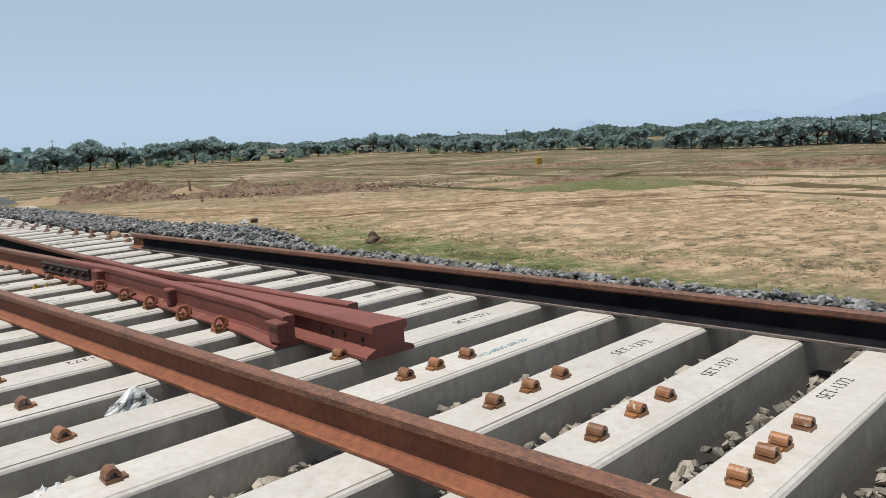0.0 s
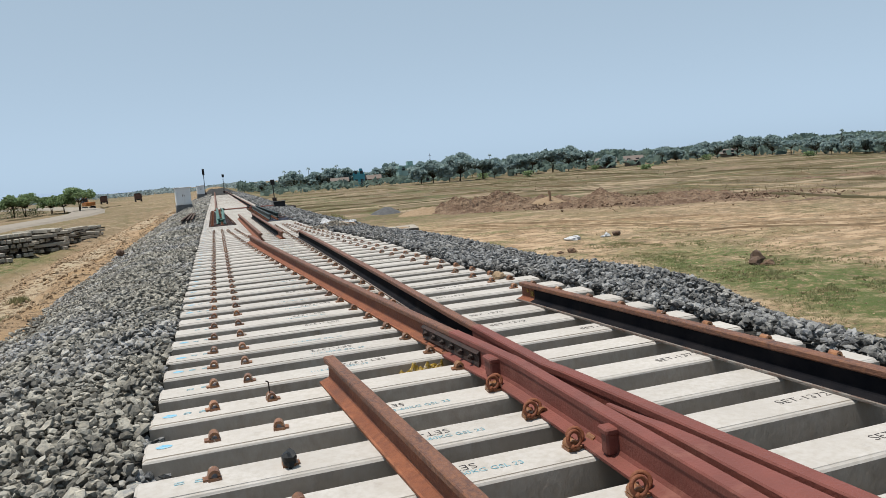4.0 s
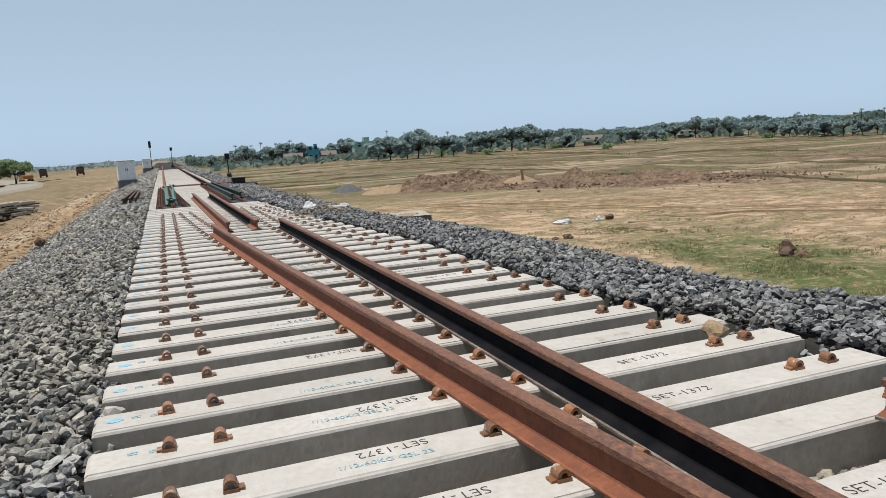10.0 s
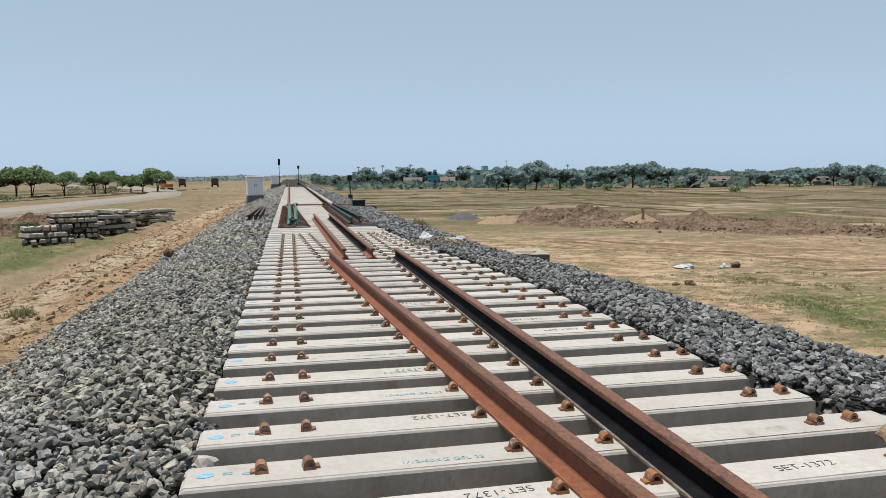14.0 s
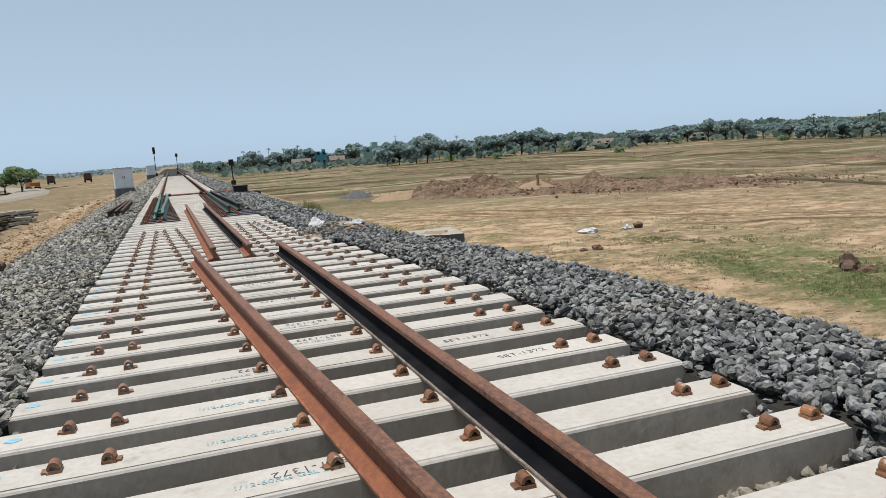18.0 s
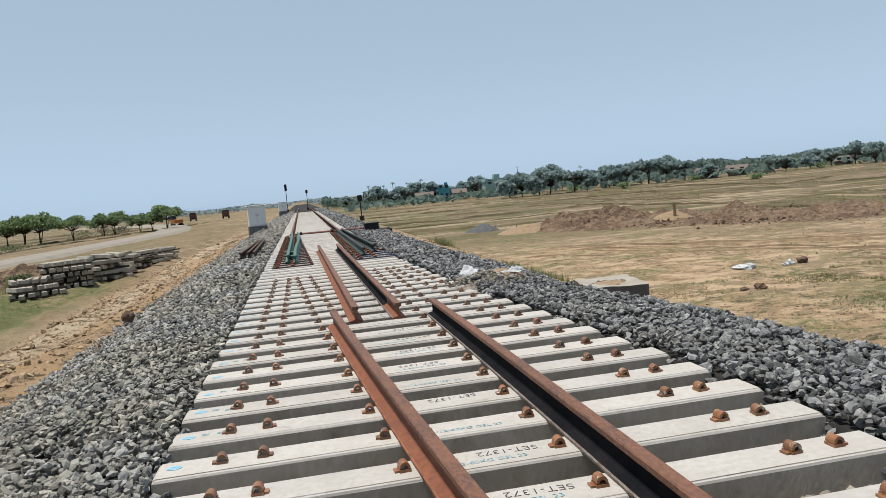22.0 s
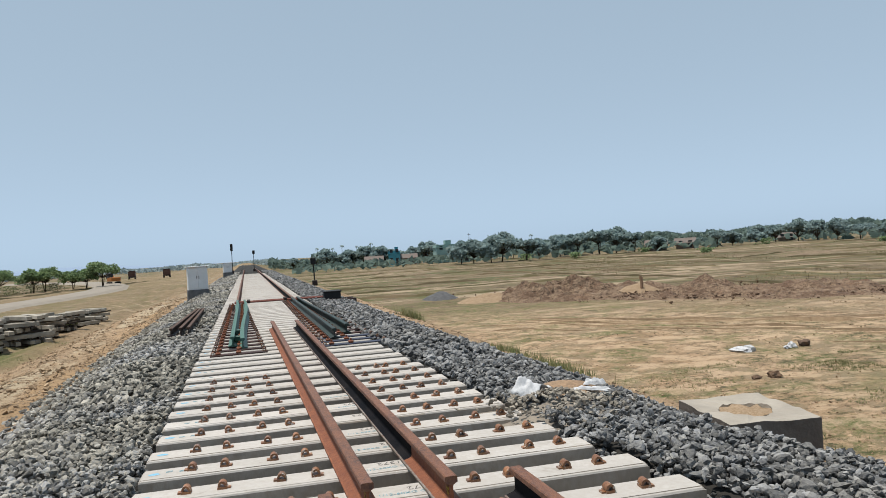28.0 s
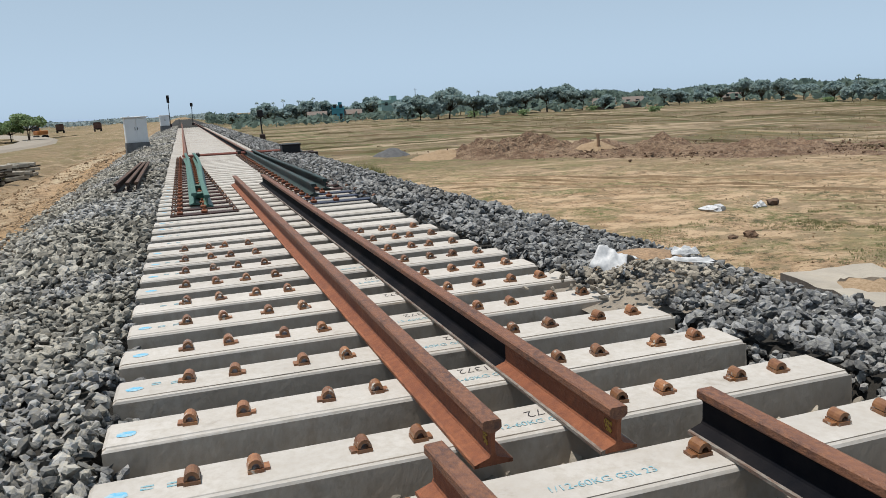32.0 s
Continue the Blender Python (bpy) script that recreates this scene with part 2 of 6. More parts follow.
def sweep(bm, profile, stations, cap=True, first=0, last=None):
    """A profile of (x, z) carried along stations of (x, y, z, turn) : lists of vertices joined up."""
    rings = []
    for x, y, z, a in stations:
        c, s = math.cos(a), math.sin(a)
        rings.append([bm.verts.new((x + px * c, y + px * s, z + pz)) for px, pz in profile])
    n = len(profile)
    for r0, r1 in zip(rings, rings[1:]):
        for i in range(n):
            bm.faces.new((r0[i], r0[(i + 1) % n], r1[(i + 1) % n], r1[i]))
    if cap:
        bm.faces.new(rings[0][::-1])
        bm.faces.new(rings[-1])
    bmesh.ops.recalc_face_normals(bm, faces=bm.faces)


# 60 kg flat-bottom rail, half profiles mirrored
HEAD = [(0.030, 0.172), (0.036, 0.166), (0.036, 0.140), (0.031, 0.134), (0.012, 0.124)]
WEB = [(0.0083, 0.112), (0.0083, 0.045), (0.016, 0.031)]
FOOT = [(0.040, 0.023), (0.075, 0.0115), (0.075, 0.0)]


def mirrored(half):
    return half + [(-x, z) for x, z in half[::-1]]


def path_stations(fn, y0, y1, step=0.6, z=0.004):
    n = max(2, int(abs(y1 - y0) / step) + 1)
    out = []
    for i in range(n + 1):
        y = y0 + (y1 - y0) * i / n
        a = math.atan2(-(fn(y + 0.05) - fn(y - 0.05)), 0.1)
        out.append((fn(y), y, z, a))
    return out


def rail(name, label, fn, y0, y1, web_mat, head_mat=None, foot_mat=None, z=0.004, h=1.0, bare=0.0):
    st = path_stations(fn, y0, y1, z=z)
    base = thing(name, pose(0, 0, 0), label, "rail")
    ytop = [(x, zz * h) for x, zz in mirrored(HEAD)]
    for nm, prof, mat in (("rail_head", ytop, head_mat or M_RUST_HEAD),
                          ("rail_web", mirrored([(0.012, 0.124), *WEB]), web_mat),
                          ("rail_foot", mirrored([(0.016, 0.031), *FOOT]), foot_mat or M_RUST_FOOT)):
        if nm == "rail_foot":
            # pale bare edges along the foot
            for sx in (-1, 1):
                bm = bmesh.new()
                sweep(bm, [(sx * x, zz) for x, zz in ((0.058, 0.0168), (0.0755, 0.0118), (0.0755, -0.001), (0.058, -0.001))], st)
                part("foot_edge", bm, mat, base, "lighter bare edge of the foot")
            mat = web_mat
        if bare and nm != "rail_head":
            # the rail's end has lost its paint
            yb = y0 + math.copysign(bare, y1 - y0)
            bm = bmesh.new()
            sweep(bm, prof, path_stations(fn, y0, yb, z=z))
            part(nm, bm, M_RUST, base, "rusty bare end")
            bm = bmesh.new()
            sweep(bm, prof, path_stations(fn, yb, y1, z=z))
            part(nm, bm, mat, base)
            continue
        bm = bmesh.new()
        sweep(bm, prof, st)
        part(nm, bm, mat, base)
    return base




# ---------- sleepers ----------
def insert_bm(bm, x, y, side):
    """A cast-iron clip housing: an arched eye with its axis along the rail, and a toe plate on one side."""
    ro, ri, hl, cz = 0.028, 0.0150, 0.032, 0.019
    n = 8
    rings = []
    for yy in (-hl, hl):
        ring = []
        for r in (ro, ri):
            ring.append([bm.verts.new((x + r * math.cos(math.pi * i / n), y + yy, cz + r * math.sin(math.pi * i / n) * 1.15)) for i in range(n + 1)])
        rings.append(ring)
    (o0, i0), (o1, i1) = rings
    for i in range(n):
        bm.faces.new((o0[i], o0[i + 1], o1[i + 1], o1[i]))
        bm.faces.new((i0[i + 1], i0[i], i1[i], i1[i + 1]))
        bm.faces.new((o0[i + 1], o0[i], i0[i], i0[i + 1]))
        bm.faces.new((o1[i], o1[i + 1], i1[i + 1], i1[i]))
    box(bm, x - ro - 0.002, x + ro + 0.002, y - hl - 0.004, y + hl + 0.004, 0.0, 0.0145)
    box(bm, min(x, x + side * 0.052), max(x, x + side * 0.052), y - hl * 0.75, y + hl * 0.75, 0.0, 0.011)


def make_insert(side):
    bm = bmesh.new()
    insert_bm(bm, 0, 0, side)
    bmesh.ops.recalc_face_normals(bm, faces=bm.faces)
    me = bpy.data.meshes.new("insert")
    bm.to_mesh(me)
    bm.free()
    me.materials.append(M_INSERT)
    return me


INSERT_L, INSERT_R = make_insert(-1), make_insert(1)
rng = random.Random(11)


def sleeper_mesh(x0, x1):
    bm = bmesh.new()
    ht, hb, c = 0.132, 0.152, 0.016
    prof = [(-hb, -0.215), (-ht - 0.005, -0.020), (-ht + 0.002, -0.009), (-ht + 0.0125, -0.0045), (-ht + 0.0145, 0.0), (ht - 0.0145, 0.0), (ht - 0.0125, -0.0045), (ht - 0.002, -0.009), (ht + 0.005, -0.020), (hb, -0.215)]
    # the length runs along x
    xs = [x0, x0 + 0.018] + [x0 + (x1 - x0) * f for f in (0.25, 0.5, 0.75)] + [x1 - 0.018, x1]
    rings = []
    for i, x in enumerate(xs):
        end = i in (0, len(xs) - 1)
        ring = []
        for py, pz in prof:
            if end and pz > -0.02:
                py, pz = py * 0.93, pz - 0.014
            ring.append(bm.verts.new((x, py + rng.uniform(-0.0015, 0.0015), pz + (rng.uniform(-0.001, 0.001) if pz < 0 else 0))))
        rings.append(ring)
    n = len(prof)
    for a, b in zip(rings, rings[1:]):
        for i in range(n):
            bm.faces.new((a[i], b[i], b[(i + 1) % n], a[(i + 1) % n]))
    bm.faces.new(rings[0])
    bm.faces.new(rings[-1][::-1])
    bmesh.ops.recalc_face_normals(bm, faces=bm.faces)
    return bm


K0, K1 = -26, 165
SWITCH_K = (27, 58)           # under the chairs of the switch: no bare inserts here
# small faults in the spacing of the laid sleepers, from the eighteenth before the origin on
LAID = (-0.004, -0.001, -0.022, 0.011, 0.019, 0.030, 0.031, 0.011, 0.030, -0.026, -0.016, 0.007, 0.003, 0.004, -0.025, -0.006, -0.017, -0.003, -0.019, -0.016, -0.007, -0.014, 0.004, -0.031, -0.019, -0.007, 0.002, -0.003, -0.008, -0.001, -0.018, 0.001, -0.021, -0.022, -0.013, -0.026, -0.012, -0.013, -0.021)


def sleeper_turn(k):
    """How far a sleeper is turned, rise over run: square to the middle of the two tracks near the crossing."""
    u = max(-20, min(18, k)) / 10.0
    return 0.01 * (1.045 - 1.624 * u + 0.167 * u * u) * (1 - smooth(18, 28, k))


def sleeper_y(k):
    return k * S + (LAID[k + 18] if -18 <= k < 21 else 0.0)


for k in range(K0, K1):
    y = k * S
    x0, x1 = LEFT_END + rng.uniform(-0.012, 0.012), right_end(y) + rng.uniform(-0.02, 0.02)
    slope = sleeper_turn(k)
    th = thing("concrete_sleeper", pose(0, sleeper_y(k) - slope * XA, 0, 0, 0, math.degrees(math.atan(slope)) + rng.uniform(-0.1, 0.1)), "pale prestressed concrete turnout sleeper bedded in grey ballast", "sleeper", "sleepers of the turnout")
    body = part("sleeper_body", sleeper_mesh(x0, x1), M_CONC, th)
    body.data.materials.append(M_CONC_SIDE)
    # steep faces take the darker, browner and more stained side concrete
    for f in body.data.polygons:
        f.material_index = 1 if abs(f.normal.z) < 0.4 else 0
    seats = []
    if not (SWITCH_K[0] <= k):
        b = xb(y) - 0.017 - 0.00103 * k
        seats = [XA, XC, xd(y) - 0.028 - 0.00177 * k]
        if b - XA > 0.25:
            seats.append(b)
    for sx in seats:
        for side, me in ((-1, INSERT_L), (1, INSERT_R)):
            if sx == XC and abs(xb(y) - XC) < 0.30 and side == (1 if xb(y) > XC else -1):
                continue
            o = new("insert", me)
            o.parent = th
            shift = 0.118 if sx == XA and side == 1 and -17 < k < -6 else 0.0
            o.matrix_local = pose(sx + side * SEAT + shift, rng.uniform(-0.003, 0.003), 0, 0, 0, rng.uniform(-6, 6))

# ---------- rails ----------
TOE_L, TOE_R = -3.45, -3.38


def n_line(y):
    return 0.735 + (-3.6 - y) * 0.0735


rail("loose_rail", "rust-brown rail lying in the turnout's curved lead seats", lambda y: xb(y) - 0.012 * smooth(2, 8, y), 8.90, TOE_L, M_RUST)
rail("loose_rail", "rail with black-painted web and rusty head on the main seats", lambda y: XC + 0.020 * smooth(2, 8, y) + 0.03 * math.sin(math.pi * max(0.0, min(1.0, (y + 2.9) / 11.8))), 8.91, TOE_R, M_BLACKWEB, None, M_FOOTGREY)
rail("loose_rail", "rust-brown rail laid loose between the seats", lambda y: 1.03 - 0.0105 * (y - 9.0), 8.98, 20.9, M_RUST)
rail("loose_rail", "loose rail with black-painted web and rusty head", lambda y: 1.49 - 0.009 * (y - 8.9), 8.89, 20.7, M_BLACKWEB, None, M_FOOTGREY, bare=1.0)
rail("outer_rail", "outer rail of the diverging track with black web and rust-brown head", lambda y: 2.895 + 0.083 * (-1.75 - y), -1.76, -16.0, M_BLACKWEB, None, M_FOOTGREY, bare=0.25)
rail("loose_rail", "rusty brown rail lying loose askew over the sleepers", n_line, -3.64, -15.0, M_RUST)
rail("stock_rail", "rusty stock rail of the main line", lambda y: XA, 30.5, 130.0, M_RUST)
rail("stock_rail", "rusty stock rail with a dark web on the main line", lambda y: XC, 28.5, 130.0, M_BLACKWEB)
for dx, ang in ((-1.17, 0.02), (-0.98, 0.005), (-0.82, -0.005)):
    rail("spare_rail", "dark rusty spare rail lying on the ballast shoulder", lambda y, dx=dx, ang=ang: dx + ang * (y - 22), 21.8, 28.6, M_DARKIRON, M_SPARE, M_DARKIRON, z=-0.05)

# ---------- crossing ----------
crossing = thing("crossing", pose(0, 0, 0), "cast steel crossing in red oxide paint lying on the sleepers", "rail crossing")
THROAT = -4.62


def wing_left(y):
    if y > THROAT:
        return xb(y)
    return XC - 0.115 - 0.05 * smooth(-6.7, -7.2, y)


def wing_right(y):
    if y > THROAT:
        return XC
    return xb(y) + 0.115 + 0.02 * smooth(-6.8, -7.2, y)


FAT_WEB = [(0.035, 0.138), (0.033, 0.120), (0.033, 0.05), (0.042, 0.031)]
for nm, fn, y0, y1 in (("left_wing", wing_left, TOE_L, -7.22), ("right_wing", wing_right, TOE_R, -7.26)):
    for pn, prof in (("head", mirrored([(0.032, 0.176), (0.038, 0.168), (0.038, 0.140), (0.035, 0.138)])), ("web", mirrored(FAT_WEB)), ("foot", mirrored([(0.042, 0.031), (0.06, 0.024), (0.100, 0.014), (0.100, 0.0)]))):
        bm = bmesh.new()
        sweep(bm, prof, path_stations(fn, y0, y1, step=0.25, z=0.006))
        part("wing_" + pn, bm, M_REDOX, crossing)
HEEL = -7.82
bm = bmesh.new()
rings = []
for i in range(13):
    y = -5.35 + (HEEL + 5.35) * i / 12
    h = 0.150 + 0.026 * smooth(-5.35, -5.9, y)
    a, c = XC - 0.034, xb(y) + 0.034
    if c - a < 0.03:
        a, c = (a + c) / 2 - 0.015, (a + c) / 2 + 0.015
    mid = (a + c) / 2
    rings.append([bm.verts.new((x, y, 0.006 + z)) for x, z in ((a, h - 0.008), (a + 0.006, h), (c - 0.006, h), (c, h - 0.008), (c, 0.135), (c - 0.022, 0.12), (c - 0.022, 0.05), (c + 0.03, 0.03), (c + 0.045, 0.016), (c + 0.045, 0), (a - 0.045, 0), (a - 0.045, 0.016), (a - 0.03, 0.03), (a + 0.022, 0.05), (a + 0.022, 0.12), (a, 0.135))])
for r0, r1 in zip(rings, rings[1:]):
    for i in range(16):
        bm.faces.new((r0[i], r0[(i + 1) % 16], r1[(i + 1) % 16], r1[i]))
bm.faces.new(rings[0][::-1])
bm.faces.new(rings[-1])
bmesh.ops.recalc_face_normals(bm, faces=bm.faces)
part("nose_block", bm, M_REDOX, crossing)
bm = bmesh.new()
box(bm, XC - 0.19, XC + 0.02, -7.05, THROAT - 0.2, 0.004, 0.028, 0.006)
part("base_flange", bm, M_REDOX, crossing)
for yy, w in ((-4.20, 0.11), (-5.63, 0.06), (-7.18, 0.11)):
    bm = bmesh.new()
    xx = wing_left(yy)
    box(bm, xx - 0.085, xx - 0.018, yy - w / 2, yy + w / 2, 0.03, 0.150, 0.01)
    box(bm, xx - 0.095, xx - 0.018, yy - w / 2 - 0.012, yy + w / 2 + 0.012, 0.125, 0.158, 0.008)
    part("bracket", bm, M_REDOX, crossing)
# raised foundry marks, as plain bars
for yy, n in ((-5.18, 3), (-6.58, 4), (-6.85, 4)):
    for i in range(n):
        for zz in (0.062, 0.098):
            bm = bmesh.new()
            y = yy - i * 0.052
            xx = wing_left(y) - 0.019
            box(bm, xx - 0.010, xx, y - 0.019, y + 0.019, zz, zz + 0.026, 0.003)
            part("raised_mark", bm, M_REDOX, crossing)
for y in (-7.3, -7.42, -7.54, -7.7):
    bm = bmesh.new()
    rod(bm, (XC - 0.025, y, 0.09), (XC - 0.0105, y, 0.09), 0.013, seg=10)
    part("bolt_hole_boss", bm, M_DARKIRON, crossing)

# fishplate at the left toe
fish = thing("fishplate", pose(0, 0, 0), "black bolted fishplate joining a rail to the red crossing", "fishplate")
bm = bmesh.new()
st = path_stations(lambda y: xb(y) - 0.030, -2.92, -3.98, step=0.2, z=0.006)
sweep(bm, [(-0.022, 0.034), (0.02, 0.038), (0.02, 0.128), (-0.012, 0.134), (-0.030, 0.118), (-0.016, 0.100), (-0.016, 0.06)], st)
part("plate", bm, M_DARKIRON, fish)
for i in range(6):
    y = -3.02 - i * 0.172
    x = xb(y) - 0.05
    bm = bmesh.new()
    rod(bm, (x + 0.01, y, 0.086), (x - 0.020, y, 0.086), 0.021, seg=6)
    rod(bm, (x - 0.018, y, 0.086), (x - 0.032, y, 0.086), 0.012, seg=8)
    part("bolt", bm, M_DARKIRON, fish)


def torus(bm, m, r, t, n=16, k=7):
    vs = [[bm.verts.new(m @ Vector(((r + t * math.cos(2 * math.pi * j / k)) * math.cos(2 * math.pi * i / n), (r + t * math.cos(2 * math.pi * j / k)) * math.sin(2 * math.pi * i / n), t * math.sin(2 * math.pi * j / k)))) for j in range(k)] for i in range(n)]
    for i in range(n):
        for j in range(k):
            bm.faces.new((vs[i][j], vs[(i + 1) % n][j], vs[(i + 1) % n][(j + 1) % k], vs[i][(j + 1) % k]))


for k in (-8, -9, -10, -11, -12):
    x = wing_left(k * S) - 0.15
    y = sleeper_y(k) + sleeper_turn(k) * (x - XA)
    clip = thing("spring_clip", pose(x, y, 0, 0, 0, rng.uniform(-12, 12)), "rusty coiled spring clip set in its iron housing beside the crossing", "rail clip", "spring clips along the crossing")
    bm = bmesh.new()
    torus(bm, pose(0.0, -0.035, 0.058, 78, 0, 12), 0.036, 0.010)
    torus(bm, pose(0.035, 0.02, 0.050, 68, 20, -25), 0.036, 0.010)
    rod(bm, (-0.02, -0.06, 0.03), (0.03, 0.05, 0.03), 0.010, seg=8)
    bmesh.ops.recalc_face_normals(bm, faces=bm.faces)
    part("spring", bm, M_RUST, clip, smooth_shade=True)
    bm = bmesh.new()
    insert_bm(bm, 0, 0, 1)
    bmesh.ops.recalc_face_normals(bm, faces=bm.faces)
    part("housing", bm, M_INSERT, clip)

# ---------- switch ----------
M_PLATE = material("rusty_slide_plate", (0.10, 0.04, 0.03), 0.7, mix=(0.05, 0.035, 0.035), scale=8, bump=0.25, bump_scale=90, per_object=0.3)
M_BLUEPLATE = material("blue_grey_plate", (0.07, 0.09, 0.15), 0.6, mix=(0.05, 0.05, 0.07), scale=6, bump=0.15)
for k in range(31, 57):
    y = k * S
    f = (57 - k) / 26.0
    for side in (0, 1):
        if side == 0:
            x0, x1 = -0.17, 0.36 + 0.34 * f
        else:
            x0, x1 = XC - 0.30, XC + 0.26 + 0.50 * f
        ch = thing("slide_chair", pose(0, y, 0), "dark rusty slide chair plate bolted to a sleeper of the switch", "rail chair", "slide chairs of the switch")
        bm = bmesh.new()
        box(bm, x0, x1, -0.085, 0.085, 0.001, 0.022, 0.004)
        part("plate", bm, M_BLUEPLATE if side and k < 34 else M_PLATE, ch)
        xs = XA if side == 0 else XC
        for dx in ((-0.16, 0.15) if side == 0 else (-0.15, 0.16)):
            bm = bmesh.new()
            box(bm, xs + dx - 0.04, xs + dx + 0.04, -0.05, 0.05, 0.021, 0.062, 0.012)
            rod(bm, (xs + dx, 0, 0.05), (xs + dx, 0, 0.095), 0.018, seg=6)
            part("chair_lug", bm, M_RUST, ch)
        for dx in (x0 + 0.04, x1 - 0.05):
            o = new("insert", INSERT_R)
            o.parent = ch
            o.matrix_local = pose(dx, 0, 0.02)


def tongue(name, label, fn, y0, y1, mat):
    base = thing(name, pose(0, 0, 0), label, "switch rail")
    st = path_stations(fn, y0, y1, step=0.5, z=0.024)
    for nm, prof in (("rail_head", mirrored(HEAD)), ("rail_web", mirrored([(0.012, 0.124), *WEB])), ("rail_foot", mirrored([(0.016, 0.031), *FOOT]))):
        bm = bmesh.new()
        sweep(bm, prof, st)
        part(nm, bm, mat, base)


tongue("stock_rail", "pale green painted stock rail of the switch", lambda y: XA + 0.045 * smooth(30.5, 27, y), 18.0, 30.5, M_GREEN)
tongue("tongue_rail", "green painted curved tongue rail of the switch", lambda y: 0.335 + 0.05 * math.sin((30.3 - y) * 0.42) + 0.03 * smooth(30.5, 17.6, y), 17.6, 30.3, M_GREEN)
M_DKGREEN = material("dark_green_paint", (0.03, 0.065, 0.055), 0.55, mix=(0.045, 0.05, 0.045), scale=5, bump=0.15, bump_scale=80, third=(0.09, 0.05, 0.04), third_scale=3)
tongue("tongue_rail", "dark green tongue rail on the slide chairs", lambda y: XC - 0.05 + 0.05 * smooth(29, 18, y), 17.9, 29.5, M_DKGREEN)
tongue("stock_rail", "dark green curved stock rail of the switch", lambda y: XC + 0.14 + 0.16 * smooth(29, 18, y), 18.6, 29.8, M_DKGREEN)
for y in (18.6, 19.9):
    bar = thing("distance_block", pose(0.255, y, 0.024), "green painted distance block between two switch rails", "rail block")
    bm = bmesh.new()
    box(bm, -0.08, 0.08, -0.07, 0.07, 0.03, 0.12, 0.01)
    part("block", bm, M_GREEN, bar)
for y, w in ((30.6, 0.028), (31.1, 0.022)):
    rodt = thing("stretcher_bar", pose(0, y, 0), "rusty red stretcher bar tying the switch rails", "switch rod")
    bm = bmesh.new()
    rod(bm, (XA - 0.1, 0, 0.09), (XC + 1.2, 0, 0.07), w, seg=8)
    part("bar", bm, M_REDOX, rodt)
    for xx in (XA + 0.35, XC - 0.2):
        bm = bmesh.new()
        box(bm, xx - 0.05, xx + 0.05, -0.07, 0.07, 0.05, 0.15, 0.015)
        part("bracket", bm, M_DARKIRON, rodt)

mach = thing("point_machine", pose(3.12, 30.2, -0.06), "black point machine box on long timbers beside the ballast", "point machine")
bm = bmesh.new(); box(bm, -0.24, 0.30, -0.30, 0.30, 0.06, 0.33, 0.03); part("machine_box", bm, M_BLACK, mach)
bm = bmesh.new(); box(bm, -0.27, 0.33, -0.33, 0.33, 0.30, 0.345, 0.012); part("lid", bm, M_BLACK, mach)
for yy in (-0.42, 0.36):
    bm = bmesh.new(); box(bm, -0.75, 0.78, yy - 0.1, yy + 0.1, -0.06, 0.075, 0.012); part("bearer", bm, M_DARKIRON, mach)


# ---------- trackside equipment ----------
def signal_post(x, y, z, h, label, head_w, head_h):
    t = thing("signal_post", pose(x, y, z, 0, rng.uniform(-1.5, 1.5), 0), label, "signal")
    bm = bmesh.new(); box(bm, -0.16, 0.16, -0.16, 0.16, -0.25, 0.10, 0.02); part("base", bm, M_DARKIRON, t)
    bm = bmesh.new(); rod(bm, (0, 0, 0.05), (0, 0, h), 0.045, 0.036); part("post", bm, M_BLACK, t)
    bm = bmesh.new(); box(bm, -head_w, head_w, -0.1, 0.1, h - head_h, h + 0.02, 0.03); part("signal_head", bm, M_BLACK, t)
    for i in range(2):
        bm = bmesh.new(); zz = h - head_h * (0.3 + 0.4 * i); rod(bm, (0, -0.1, zz), (0, -0.22, zz), head_w * 0.5, head_w * 0.55, seg=12); part("lamp_hood", bm, M_BLACK, t)
    bm = bmesh.new()
    for i in range(5):
        zz = 0.2 + i * (h - head_h - 0.3) / 5
        rod(bm, (-0.02, -0.12, zz), (-0.02, 0.12, zz), 0.012, seg=6)
    part("step_irons", bm, M_BLACK, t)


signal_post(4.73, 55.0, -0.2, 1.56, "black colour-light shunt signal on a post in the ballast", 0.17, 0.42)
signal_post(-1.05, 94.0, 0.35, 3.1, "tall slim black signal post beyond the cabinet", 0.14, 0.8)
signal_post(1.5, 112.0, 0.2, 2.6, "far dark signal post above the track", 0.17, 0.45)


